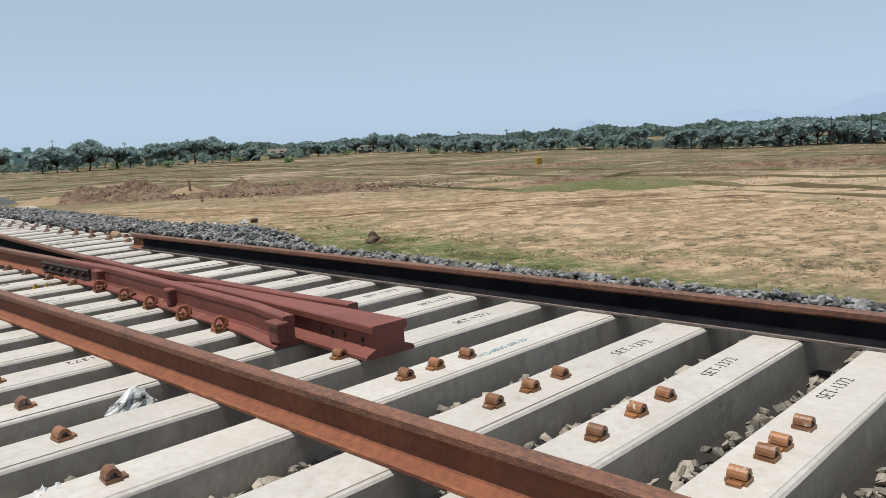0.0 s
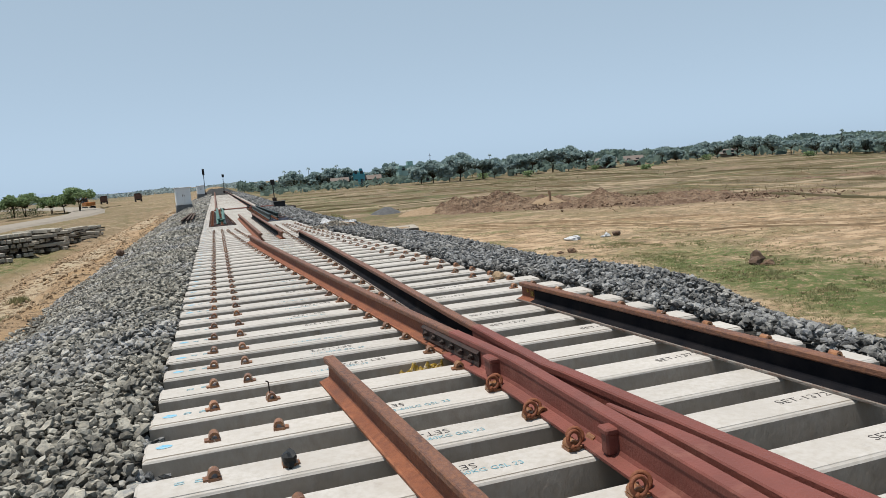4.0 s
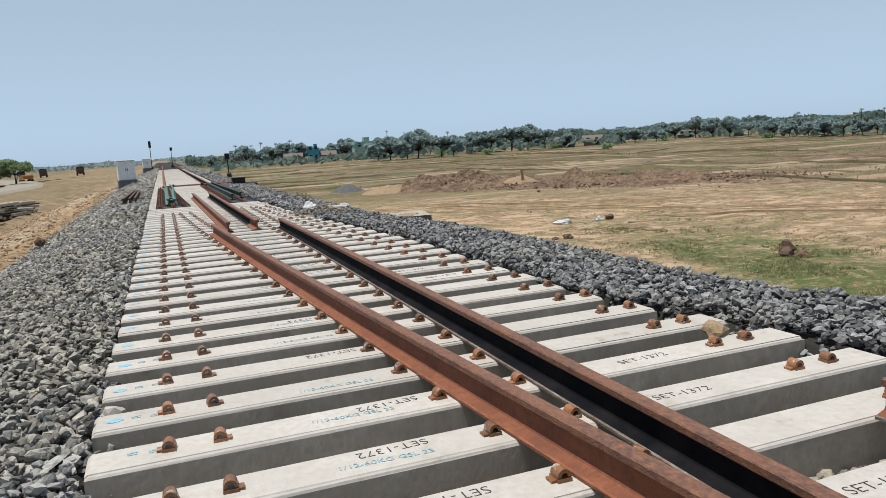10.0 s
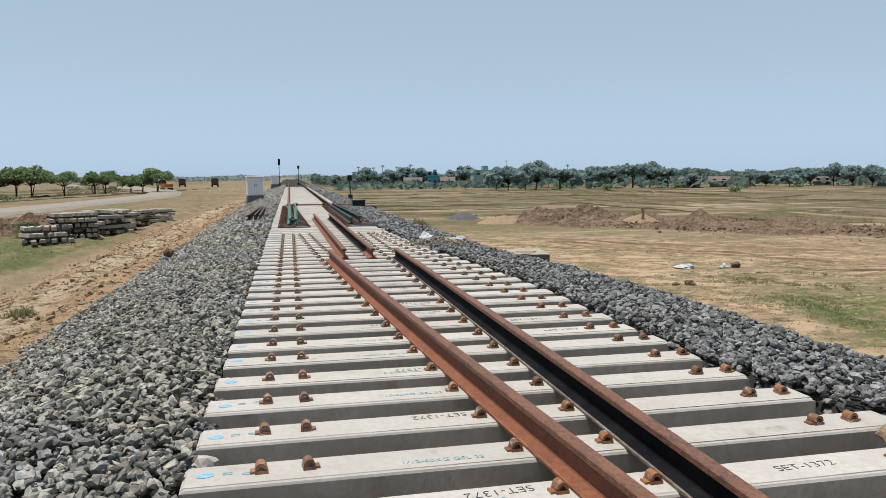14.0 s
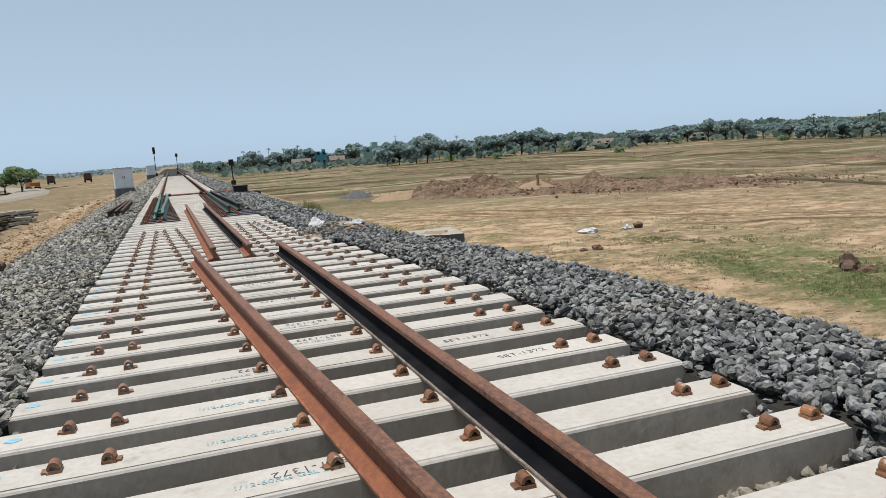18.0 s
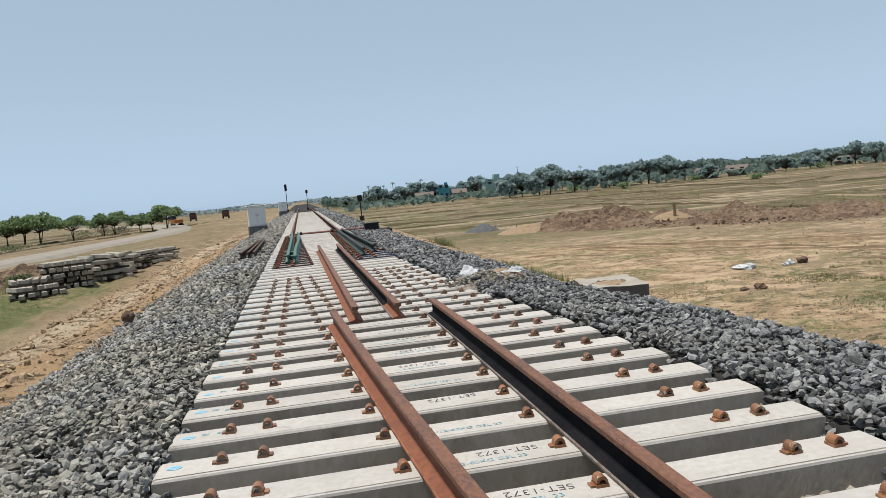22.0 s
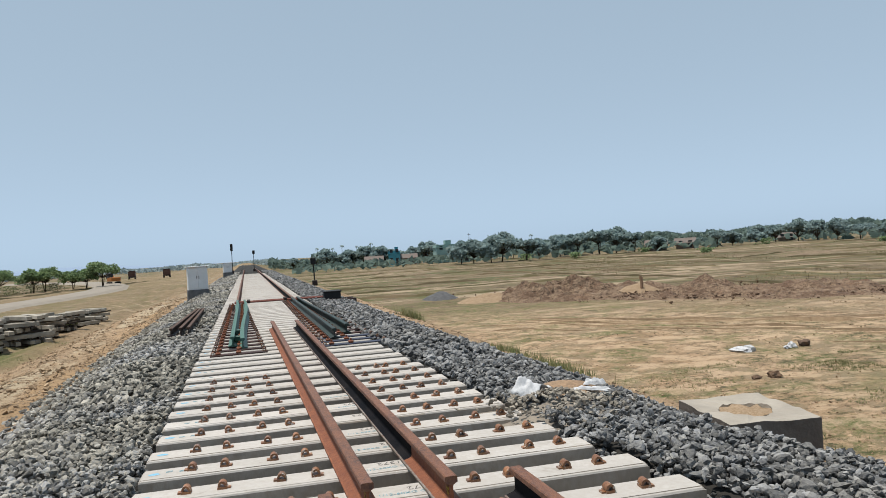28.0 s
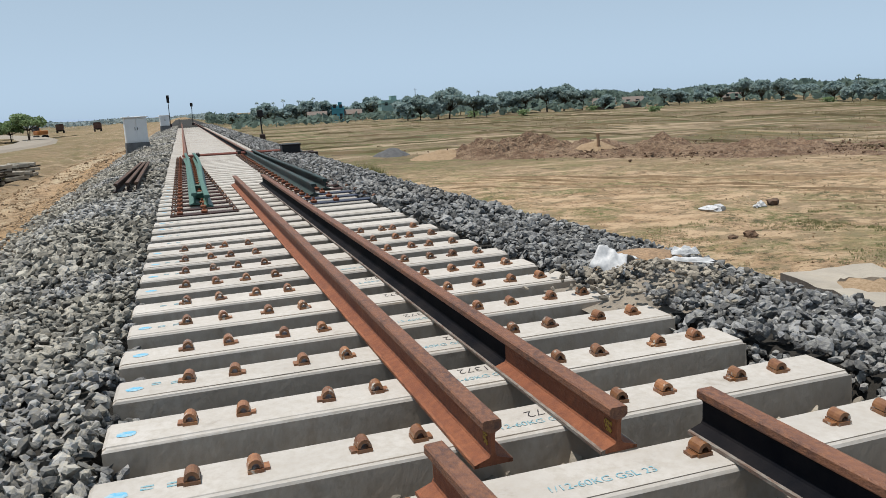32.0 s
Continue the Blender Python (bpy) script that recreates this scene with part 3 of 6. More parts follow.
def cabinet(x, y, z, w, d, h, label):
    t = thing("equipment_cabinet", pose(x, y, z, 0, 0, 8), label, "cabinet")
    bm = bmesh.new(); box(bm, -w / 2 - 0.03, w / 2 + 0.03, -d / 2 - 0.03, d / 2 + 0.03, -0.4, 0.22, 0.01); part("plinth", bm, M_GREYBASE, t)
    bm = bmesh.new(); box(bm, -w / 2, w / 2, -d / 2, d / 2, 0.22, h, 0.012); part("cabinet_body", bm, M_WHITEPAINT, t)
    bm = bmesh.new()
    vs = box(bm, -w / 2 - 0.07, w / 2 + 0.07, -d / 2 - 0.07, d / 2 + 0.07, h, h + 0.05, 0.01)
    part("roof", bm, M_WHITEPAINT, t)
    for sx in (-1, 1):
        bm = bmesh.new(); box(bm, min(sx * 0.01, sx * (w / 2 - 0.03)), max(sx * 0.01, sx * (w / 2 - 0.03)), -d / 2 - 0.018, -d / 2 + 0.0, 0.27, h - 0.05, 0.006)
        door = part("door", bm, M_WHITEPAINT, t)
        bm = bmesh.new(); box(bm, sx * 0.05 - 0.012, sx * 0.05 + 0.012, -d / 2 - 0.04, -d / 2 - 0.016, 0.75, 0.88, 0.004)
        part("handle", bm, M_DARKIRON, door)


cabinet(-1.55, 91.0, 0.1, 0.9, 0.6, 1.25, "small white far equipment cabinet beside the ballast")
cabinet(-1.86, 43.2, 0.0, 0.92, 0.65, 1.30, "white painted steel trackside equipment cabinet on a grey base")

# ---------- chamber ----------
CH = pose(4.67, 10.66, -0.14, 0, 0, -8)
chamber = thing("manhole_chamber", CH, "weathered concrete chamber with a sand-filled round opening beside the ballast", "chamber")
bm = bmesh.new()
seg = 28
rng2 = random.Random(5)
outer, inner, low = [], [], []
for i in range(seg):
    a = 2 * math.pi * i / seg
    c, s = math.cos(a), math.sin(a)
    k = 1 / max(abs(c) / 0.40, abs(s) / 0.53)
    outer.append(bm.verts.new((c * k, s * k, rng2.uniform(-0.012, 0.012))))
    r = 1 + 0.12 * noise.noise((c * 2, s * 2, 0.5))
    inner.append(bm.verts.new((c * r * 0.23, s * r * 0.25, -0.01 + rng2.uniform(-0.015, 0.01))))
rim = [tuple(v.co) for v in outer]
# wall brown-grey and darker than the slab, its shade put into the colour
M_CHAMBERSIDE = material("shaded_rough_concrete", (0.27, 0.225, 0.19), 0.95, mix=(0.17, 0.14, 0.12), scale=4, bump=0.5, bump_scale=30)
deep = [bm.verts.new((v.co.x * 0.97, v.co.y * 0.97, -0.35)) for v in inner]
for i in range(seg):
    j = (i + 1) % seg
    bm.faces.new((outer[i], outer[j], inner[j], inner[i]))
    bm.faces.new((inner[i], inner[j], deep[j], deep[i]))
bmesh.ops.recalc_face_normals(bm, faces=bm.faces)
part("chamber_top", bm, M_CHAMBER, chamber, "pale worn top slab with a broken opening")
bm = bmesh.new()
wo = [bm.verts.new(v) for v in rim]
wl = [bm.verts.new((v[0], v[1], -1.1)) for v in rim]
for i in range(seg):
    j = (i + 1) % seg
    bm.faces.new((wl[i], wl[j], wo[j], wo[i]))
bmesh.ops.recalc_face_normals(bm, faces=bm.faces)
part("chamber_wall", bm, M_CHAMBERSIDE, chamber, "rough brown-grey concrete wall, darkened in colour for shade")
M_SAND = material("heaped_sand", (0.52, 0.375, 0.245), 0.95, mix=(0.43, 0.31, 0.20), scale=4, bump=0.6, bump_scale=25, fine=(0.3, 0.2, 0.11))
bm = bmesh.new()
c0 = bm.verts.new((0.02, -0.04, 0.012))
ring0 = [bm.verts.new((math.cos(2 * math.pi * i / 20) * 0.24, math.sin(2 * math.pi * i / 20) * 0.26, -0.03 + rng2.uniform(-0.03, 0.02))) for i in range(20)]
for i in range(20):
    bm.faces.new((c0, ring0[i], ring0[(i + 1) % 20]))
part("sand_fill", bm, M_SAND, chamber, smooth_shade=True)

# ---------- ground ----------
FIELD_Z, LEFT_Z, WOODS_Z = -3.55, -2.65, -3.1


def ballast_top(x, y):
    re = right_end(y)
    if x < LEFT_END:
        d = LEFT_END - x
        return 0.17 * math.exp(-((x + 1.86) ** 2 / 0.6 + (y - 43.0) ** 2 / 1.6)) - 0.10 * smooth(0.0, 1.2, d) - 0.46 * smooth(0.9, 2.5, d) - 1.5 * smooth(2.45, 3.2, d)
    if x > re:
        d = x - re
        low = smooth(-1.0, -5.0, y)
        return 0.03 - 0.02 * low - (0.05 + 0.16 * low) * smooth(0.1, 1.1, d) - 0.95 * smooth(1.1 - 0.45 * low, 2.75, d) - 0.10 * math.exp(-((y + 2.9) / 0.8) ** 2) * smooth(0, 0.5, d) - 2.4 * smooth(2.6, 3.6, d) - 0.20 * math.exp(-((y - 9.9) / 1.3) ** 2) * smooth(1.0, 1.6, d)
    return -0.115


def ground_z(x, y):
    re = right_end(y)
    n1 = noise.noise((x * 0.05, y * 0.05, 0.3))
    n2 = noise.noise((x * 0.4, y * 0.4, 7.7))
    n3 = noise.noise((x * 1.7, y * 1.7, 2.7))
    if x > 1:
        d = x - re
        z = -0.30 - 0.58 * smooth(1.1, 2.3, d)
        z += (FIELD_Z + 0.88) * smooth(2.8, 9.8, d) + (WOODS_Z - FIELD_Z) * smooth(95, 200, d)
        amt = smooth(2.0, 6, d)
        far = smooth(25, 90, d)
    else:
        d = LEFT_END - x
        z = -0.30 - 0.27 * smooth(1.2, 2.5, d) - 0.12 * smooth(2.5, 3.6, d)
        z += (LEFT_Z + 0.69) * smooth(3.0, 9.5, d)
        amt = smooth(2.3, 3.2, d)
        far = smooth(25, 90, d)
        # ruts along the bank
        z += 0.10 * amt * (1 - far) * math.sin(d * 3.1 + 1.5 * n1)
    rough = 1.7 if x < 1 else 1.0
    return z + amt * rough * (0.13 * n2 + 0.06 * n3) + far * 0.35 * n1


def axis(near, lim, fine, coarse):
    out, s = [0.0], fine
    while out[-1] < lim:
        if out[-1] > near:
            s = min(s * 1.22, coarse)
        out.append(out[-1] + s)
    return out


gx = axis(14, 4200, 0.30, 400)
gy = axis(42, 4200, 0.42, 400)
gx = sorted({-v for v in gx} | set(gx))
gy = sorted({-v * 0.45 for v in gy} | set(gy))
verts = [(x + 2.0, y, ground_z(x + 2.0, y)) for y in gy for x in gx]
nx = len(gx)
faces = [(j * nx + i, j * nx + i + 1, (j + 1) * nx + i + 1, (j + 1) * nx + i) for j in range(len(gy) - 1) for i in range(nx - 1)]
me = bpy.data.meshes.new("ground")
me.from_pydata(verts, [], faces)
me.shade_smooth()


def earth_material():
    m = bpy.data.materials.new("dry_field_earth")
    m.use_nodes = True
    t = m.node_tree
    n, l = t.nodes, t.links
    b = n["Principled BSDF"]
    b.inputs["Roughness"].default_value = 0.95
    b.inputs["Specular IOR Level"].default_value = 0.15
    co = n.new("ShaderNodeTexCoord").outputs["Object"]

    def mapped(scale, loc=(0, 0, 0), rot=0.0):
        mp = n.new("ShaderNodeMapping")
        mp.inputs["Scale"].default_value, mp.inputs["Location"].default_value = scale, loc
        mp.inputs["Rotation"].default_value = (0, 0, rot)
        l.new(co, mp.inputs[0])
        return mp.outputs[0]

    def nz(vec, sc, lo, hi, det=7, rough=0.6):
        x = n.new("ShaderNodeTexNoise")
        x.inputs["Scale"].default_value, x.inputs["Detail"].default_value, x.inputs["Roughness"].default_value = sc, det, rough
        l.new(vec, x.inputs["Vector"])
        r = n.new("ShaderNodeMapRange")
        r.inputs["From Min"].default_value, r.inputs["From Max"].default_value = lo, hi
        l.new(x.outputs["Fac"], r.inputs["Value"])
        return r.outputs[0]

    def mix(f, a, c):
        x = n.new("ShaderNodeMix")
        x.data_type = "RGBA"
        l.new(f, x.inputs[0])
        for s, v in ((x.inputs[6], a), (x.inputs[7], c)):
            if isinstance(v, tuple):
                s.default_value = (*tone(v), 1)
            else:
                l.new(v, s)
        return x.outputs[2]

    def mul(a, c):
        x = n.new("ShaderNodeMath")
        x.operation = "MULTIPLY"
        l.new(a, x.inputs[0])
        l.new(c, x.inputs[1])
        return x.outputs[0]

    sep = n.new("ShaderNodeSeparateXYZ")
    l.new(co, sep.inputs[0])

    def window(sock, a, b2, c, d):
        r = n.new("ShaderNodeMapRange"); r.interpolation_type = "SMOOTHSTEP"
        r.inputs["From Min"].default_value, r.inputs["From Max"].default_value = a, b2
        l.new(sock, r.inputs["Value"])
        r2 = n.new("ShaderNodeMapRange"); r2.interpolation_type = "SMOOTHSTEP"
        r2.inputs["From Min"].default_value, r2.inputs["From Max"].default_value = d, c
        l.new(sock, r2.inputs["Value"])
        return mul(r.outputs[0], r2.outputs[0])

    X, Y = sep.outputs["X"], sep.outputs["Y"]
    plain = mapped((1, 1, 1))
    col = mix(nz(plain, 0.10, 0.38, 0.62), (0.69, 0.485, 0.305), (0.54, 0.365, 0.22))
    col = mix(nz(plain, 1.1, 0.47, 0.70, 9, 0.7), col, (0.32, 0.22, 0.135))
    col = mix(nz(mapped((1, 1, 1), loc=(9, 4, 0)), 6.0, 0.56, 0.70, 8, 0.75), col, (0.22, 0.15, 0.095))
    # browner soil on the left bank
    bank = n.new("ShaderNodeMapRange")
    bank.inputs["From Min"].default_value, bank.inputs["From Max"].default_value = -1.5, -6.0
    bank.inputs["To Max"].default_value = 0.45
    l.new(X, bank.inputs["Value"])
    col = mix(bank.outputs[0], col, (0.53, 0.375, 0.235))
    # orange subsoil tipped below the ballast, and a pale trodden line under it
    col = mix(mul(nz(plain, 0.9, 0.34, 0.56, 8, 0.7), window(X, -4.1, -3.5, -2.5, -2.0)), col, (0.60, 0.40, 0.225))
    col = mix(mul(nz(mapped((1.0, 0.2, 1), loc=(3, 5, 0)), 0.9, 0.42, 0.56, 7, 0.6), window(X, -4.9, -4.5, -4.0, -3.6)), col, (0.70, 0.56, 0.385))
    col = mix(mul(nz(mapped((1, 1, 1), loc=(8, 1, 0)), 3.2, 0.53, 0.60, 9, 0.75), window(X, -14, -11, -2.8, -2.2)), col, (0.33, 0.22, 0.13))
    # faint wheel and plough streaks
    col = mix(mul(nz(mapped((0.16, 1.0, 1), rot=radians(28)), 0.9, 0.54, 0.64), window(X, 14, 20, 300, 500)), col, (0.36, 0.255, 0.16))
    # dark clods, and the shade sides of clods put into the colour as specks
    col = mix(nz(mapped((0.9, 1.15, 1), rot=radians(28)), 2.8, 0.53, 0.61, 9, 0.74), col, (0.165, 0.115, 0.072))
    # dry tufts crowding in patches over the open plain
    tuft = mul(nz(mapped((0.8, 1.2, 1), loc=(13, 21, 0), rot=radians(24)), 1.5, 0.515, 0.575, 9, 0.8), nz(mapped((1, 1, 1), loc=(17, 3, 0)), 0.13, 0.40, 0.54, 6, 0.6))
    col = mix(mul(tuft, window(X, 7, 10, 300, 500)), col, (0.135, 0.122, 0.066))
    # coarse blotches of trampled soil
    blot = nz(mapped((1, 1, 1), loc=(23, 11, 0), rot=radians(12)), 0.42, 0.515, 0.565, 11, 0.76)
    col = mix(mul(blot, window(X, 7, 10, 300, 500)), col, (0.42, 0.315, 0.20))
    # pale bare crust between them
    col = mix(mul(nz(mapped((0.85, 1.15, 1), loc=(5, 31, 0), rot=radians(30)), 0.8, 0.50, 0.57, 9, 0.72), window(X, 7, 10, 300, 500)), col, (0.73, 0.53, 0.345))
    # trampled olive-brown soil of the left plain
    col = mix(mul(nz(mapped((1, 0.5, 1), loc=(2, 13, 0)), 0.22, 0.38, 0.56, 8, 0.68), window(X, -400, -200, -12, -8)), col, (0.33, 0.25, 0.14))
    # pale cart tracks at the foot of the left bank
    col = mix(mul(nz(mapped((1.1, 0.06, 1)), 0.8, 0.50, 0.66, 8, 0.7), window(X, -26, -20, -7, -4)), col, (0.50, 0.38, 0.25))
    # drab stubble of the far paddies
    far = nz(mapped((0.012, 0.05, 1)), 1.0, 0.40, 0.56, 5)
    farw = n.new("ShaderNodeMapRange"); farw.interpolation_type = "SMOOTHSTEP"
    ln = n.new("ShaderNodeVectorMath"); ln.operation = "LENGTH"
    l.new(co, ln.inputs[0])
    farw.inputs["From Min"].default_value, farw.inputs["From Max"].default_value = 42, 80
    l.new(ln.outputs["Value"], farw.inputs["Value"])
    stub = mix(far, (0.40, 0.29, 0.195), (0.27, 0.205, 0.13))
    stub = mix(nz(mapped((0.05, 0.6, 1)), 0.7, 0.49, 0.56), stub, (0.20, 0.165, 0.09))
    stub = mix(nz(mapped((0.5, 0.16, 1), loc=(7, 3, 0)), 0.35, 0.52, 0.57, 9, 0.72), stub, (0.165, 0.165, 0.075))
    stub = mix(nz(mapped((0.45, 1.0, 1), rot=radians(-8)), 0.8, 0.51, 0.61, 9, 0.78), stub, (0.125, 0.09, 0.062))
    stub = mix(nz(mapped((1.0, 0.3, 1), loc=(2, 8, 0)), 0.30, 0.54, 0.62, 9, 0.75), stub, (0.19, 0.175, 0.085))
    stub = mix(nz(mapped((0.02, 0.25, 1), loc=(5, 2, 0)), 1.0, 0.57, 0.61, 6, 0.6), stub, (0.50, 0.385, 0.26))
    right = n.new("ShaderNodeMapRange")
    right.inputs["From Min"].default_value, right.inputs["From Max"].default_value = 2, 10
    right.inputs["To Min"].default_value = 0.55
    l.new(X, right.inputs["Value"])
    beyond = n.new("ShaderNodeMapRange")
    beyond.inputs["From Min"].default_value, beyond.inputs["From Max"].default_value = -38, -46
    l.new(X, beyond.inputs["Value"])
    side = n.new("ShaderNodeMath")
    side.operation = "MAXIMUM"
    l.new(right.outputs[0], side.inputs[0])
    l.new(beyond.outputs[0], side.inputs[1])
    col = mix(mul(farw.outputs[0], side.outputs[0]), col, stub)
    # thin grass
    g = nz(plain, 0.30, 0.485, 0.60, 9, 0.72)
    speck = nz(plain, 3.0, 0.40, 0.60, 8, 0.8)
    zone = window(X, 6.5, 10, 24, 32)
    col = mix(mul(mul(g, speck), zone), col, (0.16, 0.185, 0.065))
    # the greener strip along the foot of the bank
    skew = n.new("ShaderNodeMath")
    skew.operation = "MULTIPLY_ADD"
    skew.inputs[1].default_value = -0.12
    l.new(Y, skew.inputs[0])
    l.new(X, skew.inputs[2])
    strip = mul(window(skew.outputs[0], 14.0, 16.2, 20.0, 22.2), window(Y, -14, -6, 20, 28))
    lush = nz(mapped((1, 1, 1), loc=(4, 9, 0)), 0.45, 0.32, 0.47, 9, 0.68)
    col = mix(mul(mul(lush, strip), nz(plain, 2.4, 0.36, 0.54, 9, 0.8)), col, (0.145, 0.190, 0.062))
    shoulder = mul(window(X, 5.6, 7.2, 7.6, 10.5), window(Y, -16, -7, 1, 9))
    patch = nz(mapped((1, 0.6, 1), loc=(6, 2, 0)), 0.8, 0.42, 0.55, 9, 0.72)
    col = mix(mul(mul(patch, shoulder), nz(plain, 2.6, 0.38, 0.56, 9, 0.8)), col, (0.135, 0.185, 0.060))
    # bare pale earth round the turf mound
    bare = mul(window(X, 44, 51, 68, 79), window(Y, -30, -14, 15, 24))
    col = mix(mul(nz(mapped((0.5, 1, 1), loc=(12, 6, 0), rot=radians(30)), 0.35, 0.36, 0.52, 7, 0.62), bare), col, (0.66, 0.485, 0.325))
    g2 = nz(mapped((1, 1, 1), loc=(31, 7, 0)), 0.16, 0.53, 0.64, 8, 0.7)
    col = mix(mul(mul(g2, speck), window(X, 20, 30, 200, 400)), col, (0.22, 0.195, 0.095))
    lz = mul(window(X, -32, -25, -12, -9.5), window(Y, -30, -20, 46, 60))
    col = mix(mul(mul(nz(mapped((1, 1, 1), loc=(3, 17, 0)), 0.30, 0.42, 0.53, 9, 0.72), nz(plain, 3.0, 0.30, 0.50, 8, 0.8)), lz), col, (0.165, 0.185, 0.070))
    l.new(col, b.inputs["Base Color"])
    bt = n.new("ShaderNodeTexNoise")
    bt.inputs["Scale"].default_value, bt.inputs["Detail"].default_value = 2.2, 10
    bt.inputs["Roughness"].default_value = 0.68
    l.new(co, bt.inputs["Vector"])
    bp = n.new("ShaderNodeBump")
    bp.inputs["Strength"].default_value, bp.inputs["Distance"].default_value = 1.0, 0.26
    l.new(bt.outputs["Fac"], bp.inputs["Height"])
    l.new(bp.outputs[0], b.inputs["Normal"])
    return m


M_EARTH = earth_material()
me.materials.append(M_EARTH)
tagged(new("ground", me), "dry sandy earth plain with thin green grass patches", "ground", kind="structure")

# ---------- ballast ----------
nprng = np.random.default_rng(3)
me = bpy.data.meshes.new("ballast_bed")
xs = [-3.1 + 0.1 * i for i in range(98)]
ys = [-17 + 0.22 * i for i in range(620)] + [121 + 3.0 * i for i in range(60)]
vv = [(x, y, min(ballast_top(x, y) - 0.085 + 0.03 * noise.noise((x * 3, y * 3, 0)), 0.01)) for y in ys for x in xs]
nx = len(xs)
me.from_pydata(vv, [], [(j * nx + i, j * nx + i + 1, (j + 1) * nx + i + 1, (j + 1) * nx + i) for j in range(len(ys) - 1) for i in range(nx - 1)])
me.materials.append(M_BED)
tagged(new("ballast_bed", me), "near-black bed under the ballast, shade between stones in its colour", "ballast", kind="stuff")

PHI = (1 + 5 ** 0.5) / 2
ICO = np.array([(-1, PHI, 0), (1, PHI, 0), (-1, -PHI, 0), (1, -PHI, 0), (0, -1, PHI), (0, 1, PHI), (0, -1, -PHI), (0, 1, -PHI), (PHI, 0, -1), (PHI, 0, 1), (-PHI, 0, -1), (-PHI, 0, 1)]) / math.hypot(1, PHI)
ICO_F = np.array([(0, 11, 5), (0, 5, 1), (0, 1, 7), (0, 7, 10), (0, 10, 11), (1, 5, 9), (5, 11, 4), (11, 10, 2), (10, 7, 6), (7, 1, 8), (3, 9, 4), (3, 4, 2), (3, 2, 6), (3, 6, 8), (3, 8, 9), (4, 9, 5), (2, 4, 11), (6, 2, 10), (8, 6, 7), (9, 8, 1)])


def stones(name, label, pos, size, mat, flat=0.72, kind="stuff", category="ballast"):
    """Angular stones of given places and radii, joined."""
    n = len(pos)
    shape = ICO[None] * nprng.uniform(0.60, 1.30, (n, 12, 1)) + nprng.uniform(-0.13, 0.13, (n, 12, 3))
    shape = shape * nprng.uniform(0.55, 1.5, (n, 1, 3)) * np.array([1, 1, flat])
    a = nprng.uniform(0, 2 * math.pi, (3, n))
    for i in range(3):
        c, s = np.cos(a[i] if i == 2 else a[i] * 0.22 - 0.7), np.sin(a[i] if i == 2 else a[i] * 0.22 - 0.7)
        u, v = ((1, 2), (0, 2), (0, 1))[i]
        p, q = shape[:, :, u].copy(), shape[:, :, v].copy()
        shape[:, :, u], shape[:, :, v] = p * c[:, None] - q * s[:, None], p * s[:, None] + q * c[:, None]
    co = (shape * size[:, None, None] + pos[:, None, :]).reshape(-1, 3)
    fc = (ICO_F[None] + 12 * np.arange(n)[:, None, None]).reshape(-1)
    m = bpy.data.meshes.new(name)
    m.vertices.add(len(co))
    m.vertices.foreach_set("co", co.ravel())
    m.loops.add(len(fc))
    m.loops.foreach_set("vertex_index", fc.astype(np.int32))
    nf = len(fc) // 3
    m.polygons.add(nf)
    m.polygons.foreach_set("loop_start", np.arange(0, 3 * nf, 3, dtype=np.int32))
    m.update(calc_edges=True)
    m.shade_flat()
    m.materials.append(mat)
    return tagged(new(name, m), label, category, kind=kind)


def scatter(x_of, width, y0, y1, density, r0, r1, lift=0.0):
    n = int(width * (y1 - y0) * density)
    y = nprng.uniform(y0, y1, n)
    d = nprng.uniform(0, width, n)
    x = np.array([x_of(v) for v in y])
    x = x + d if x_of(0) > 1 else x - d
    z = np.array([ballast_top(a, b) + 0.035 * noise.noise((a * 3, b * 3, 0)) for a, b in zip(x, y)])
    r = nprng.uniform(r0, r1, n) ** 1.0
    z = z + nprng.uniform(-0.050, 0.028, n) + lift
    return np.stack([x, y, z], 1), r


for x_of, w, mat, words in ((lambda y: LEFT_END - 0.02, 2.55, M_STONE_DUSTY, "loose dusty grey-beige crushed stones heaped along the sleepers"), (lambda y: right_end(y) + 0.02, 2.75, M_STONE, "loose angular blue-grey crushed stones heaped along the sleepers")):
    ps, rs = [], []
    for y0, y1, dens, r0, r1 in ((-17, -11.5, 260, 0.022, 0.048), (-11.5, 14, 690, 0.015, 0.037), (14, 45, 185, 0.028, 0.052), (45, 110, 30, 0.06, 0.09)):
        p, r = scatter(x_of, w, y0, y1, dens, r0, r1)
        ps.append(p)
        rs.append(r)
    stones("ballast_stones", words, np.concatenate(ps), np.concatenate(rs), mat)
# stones in the cribs between the sleepers
ps, rs = [], []
for k in range(-24, 18):
    yc = (k + 0.5) * S
    n = int(0.26 * (right_end(yc) + 0.3) * 620)
    x = nprng.uniform(LEFT_END, right_end(yc), n)
    y = nprng.uniform(yc - 0.14, yc + 0.14, n)
    ps.append(np.stack([x, y, (-0.145 if k < -13 else -0.180) + nprng.uniform(-0.02, 0.025, n)], 1))
    rs.append(nprng.uniform(0.018, 0.038, n))
stones("crib_stones", "dusty pale crushed stones lying low between the sleepers", np.concatenate(ps), np.concatenate(rs), M_CRIBSTONE)
ps, rs = [], []
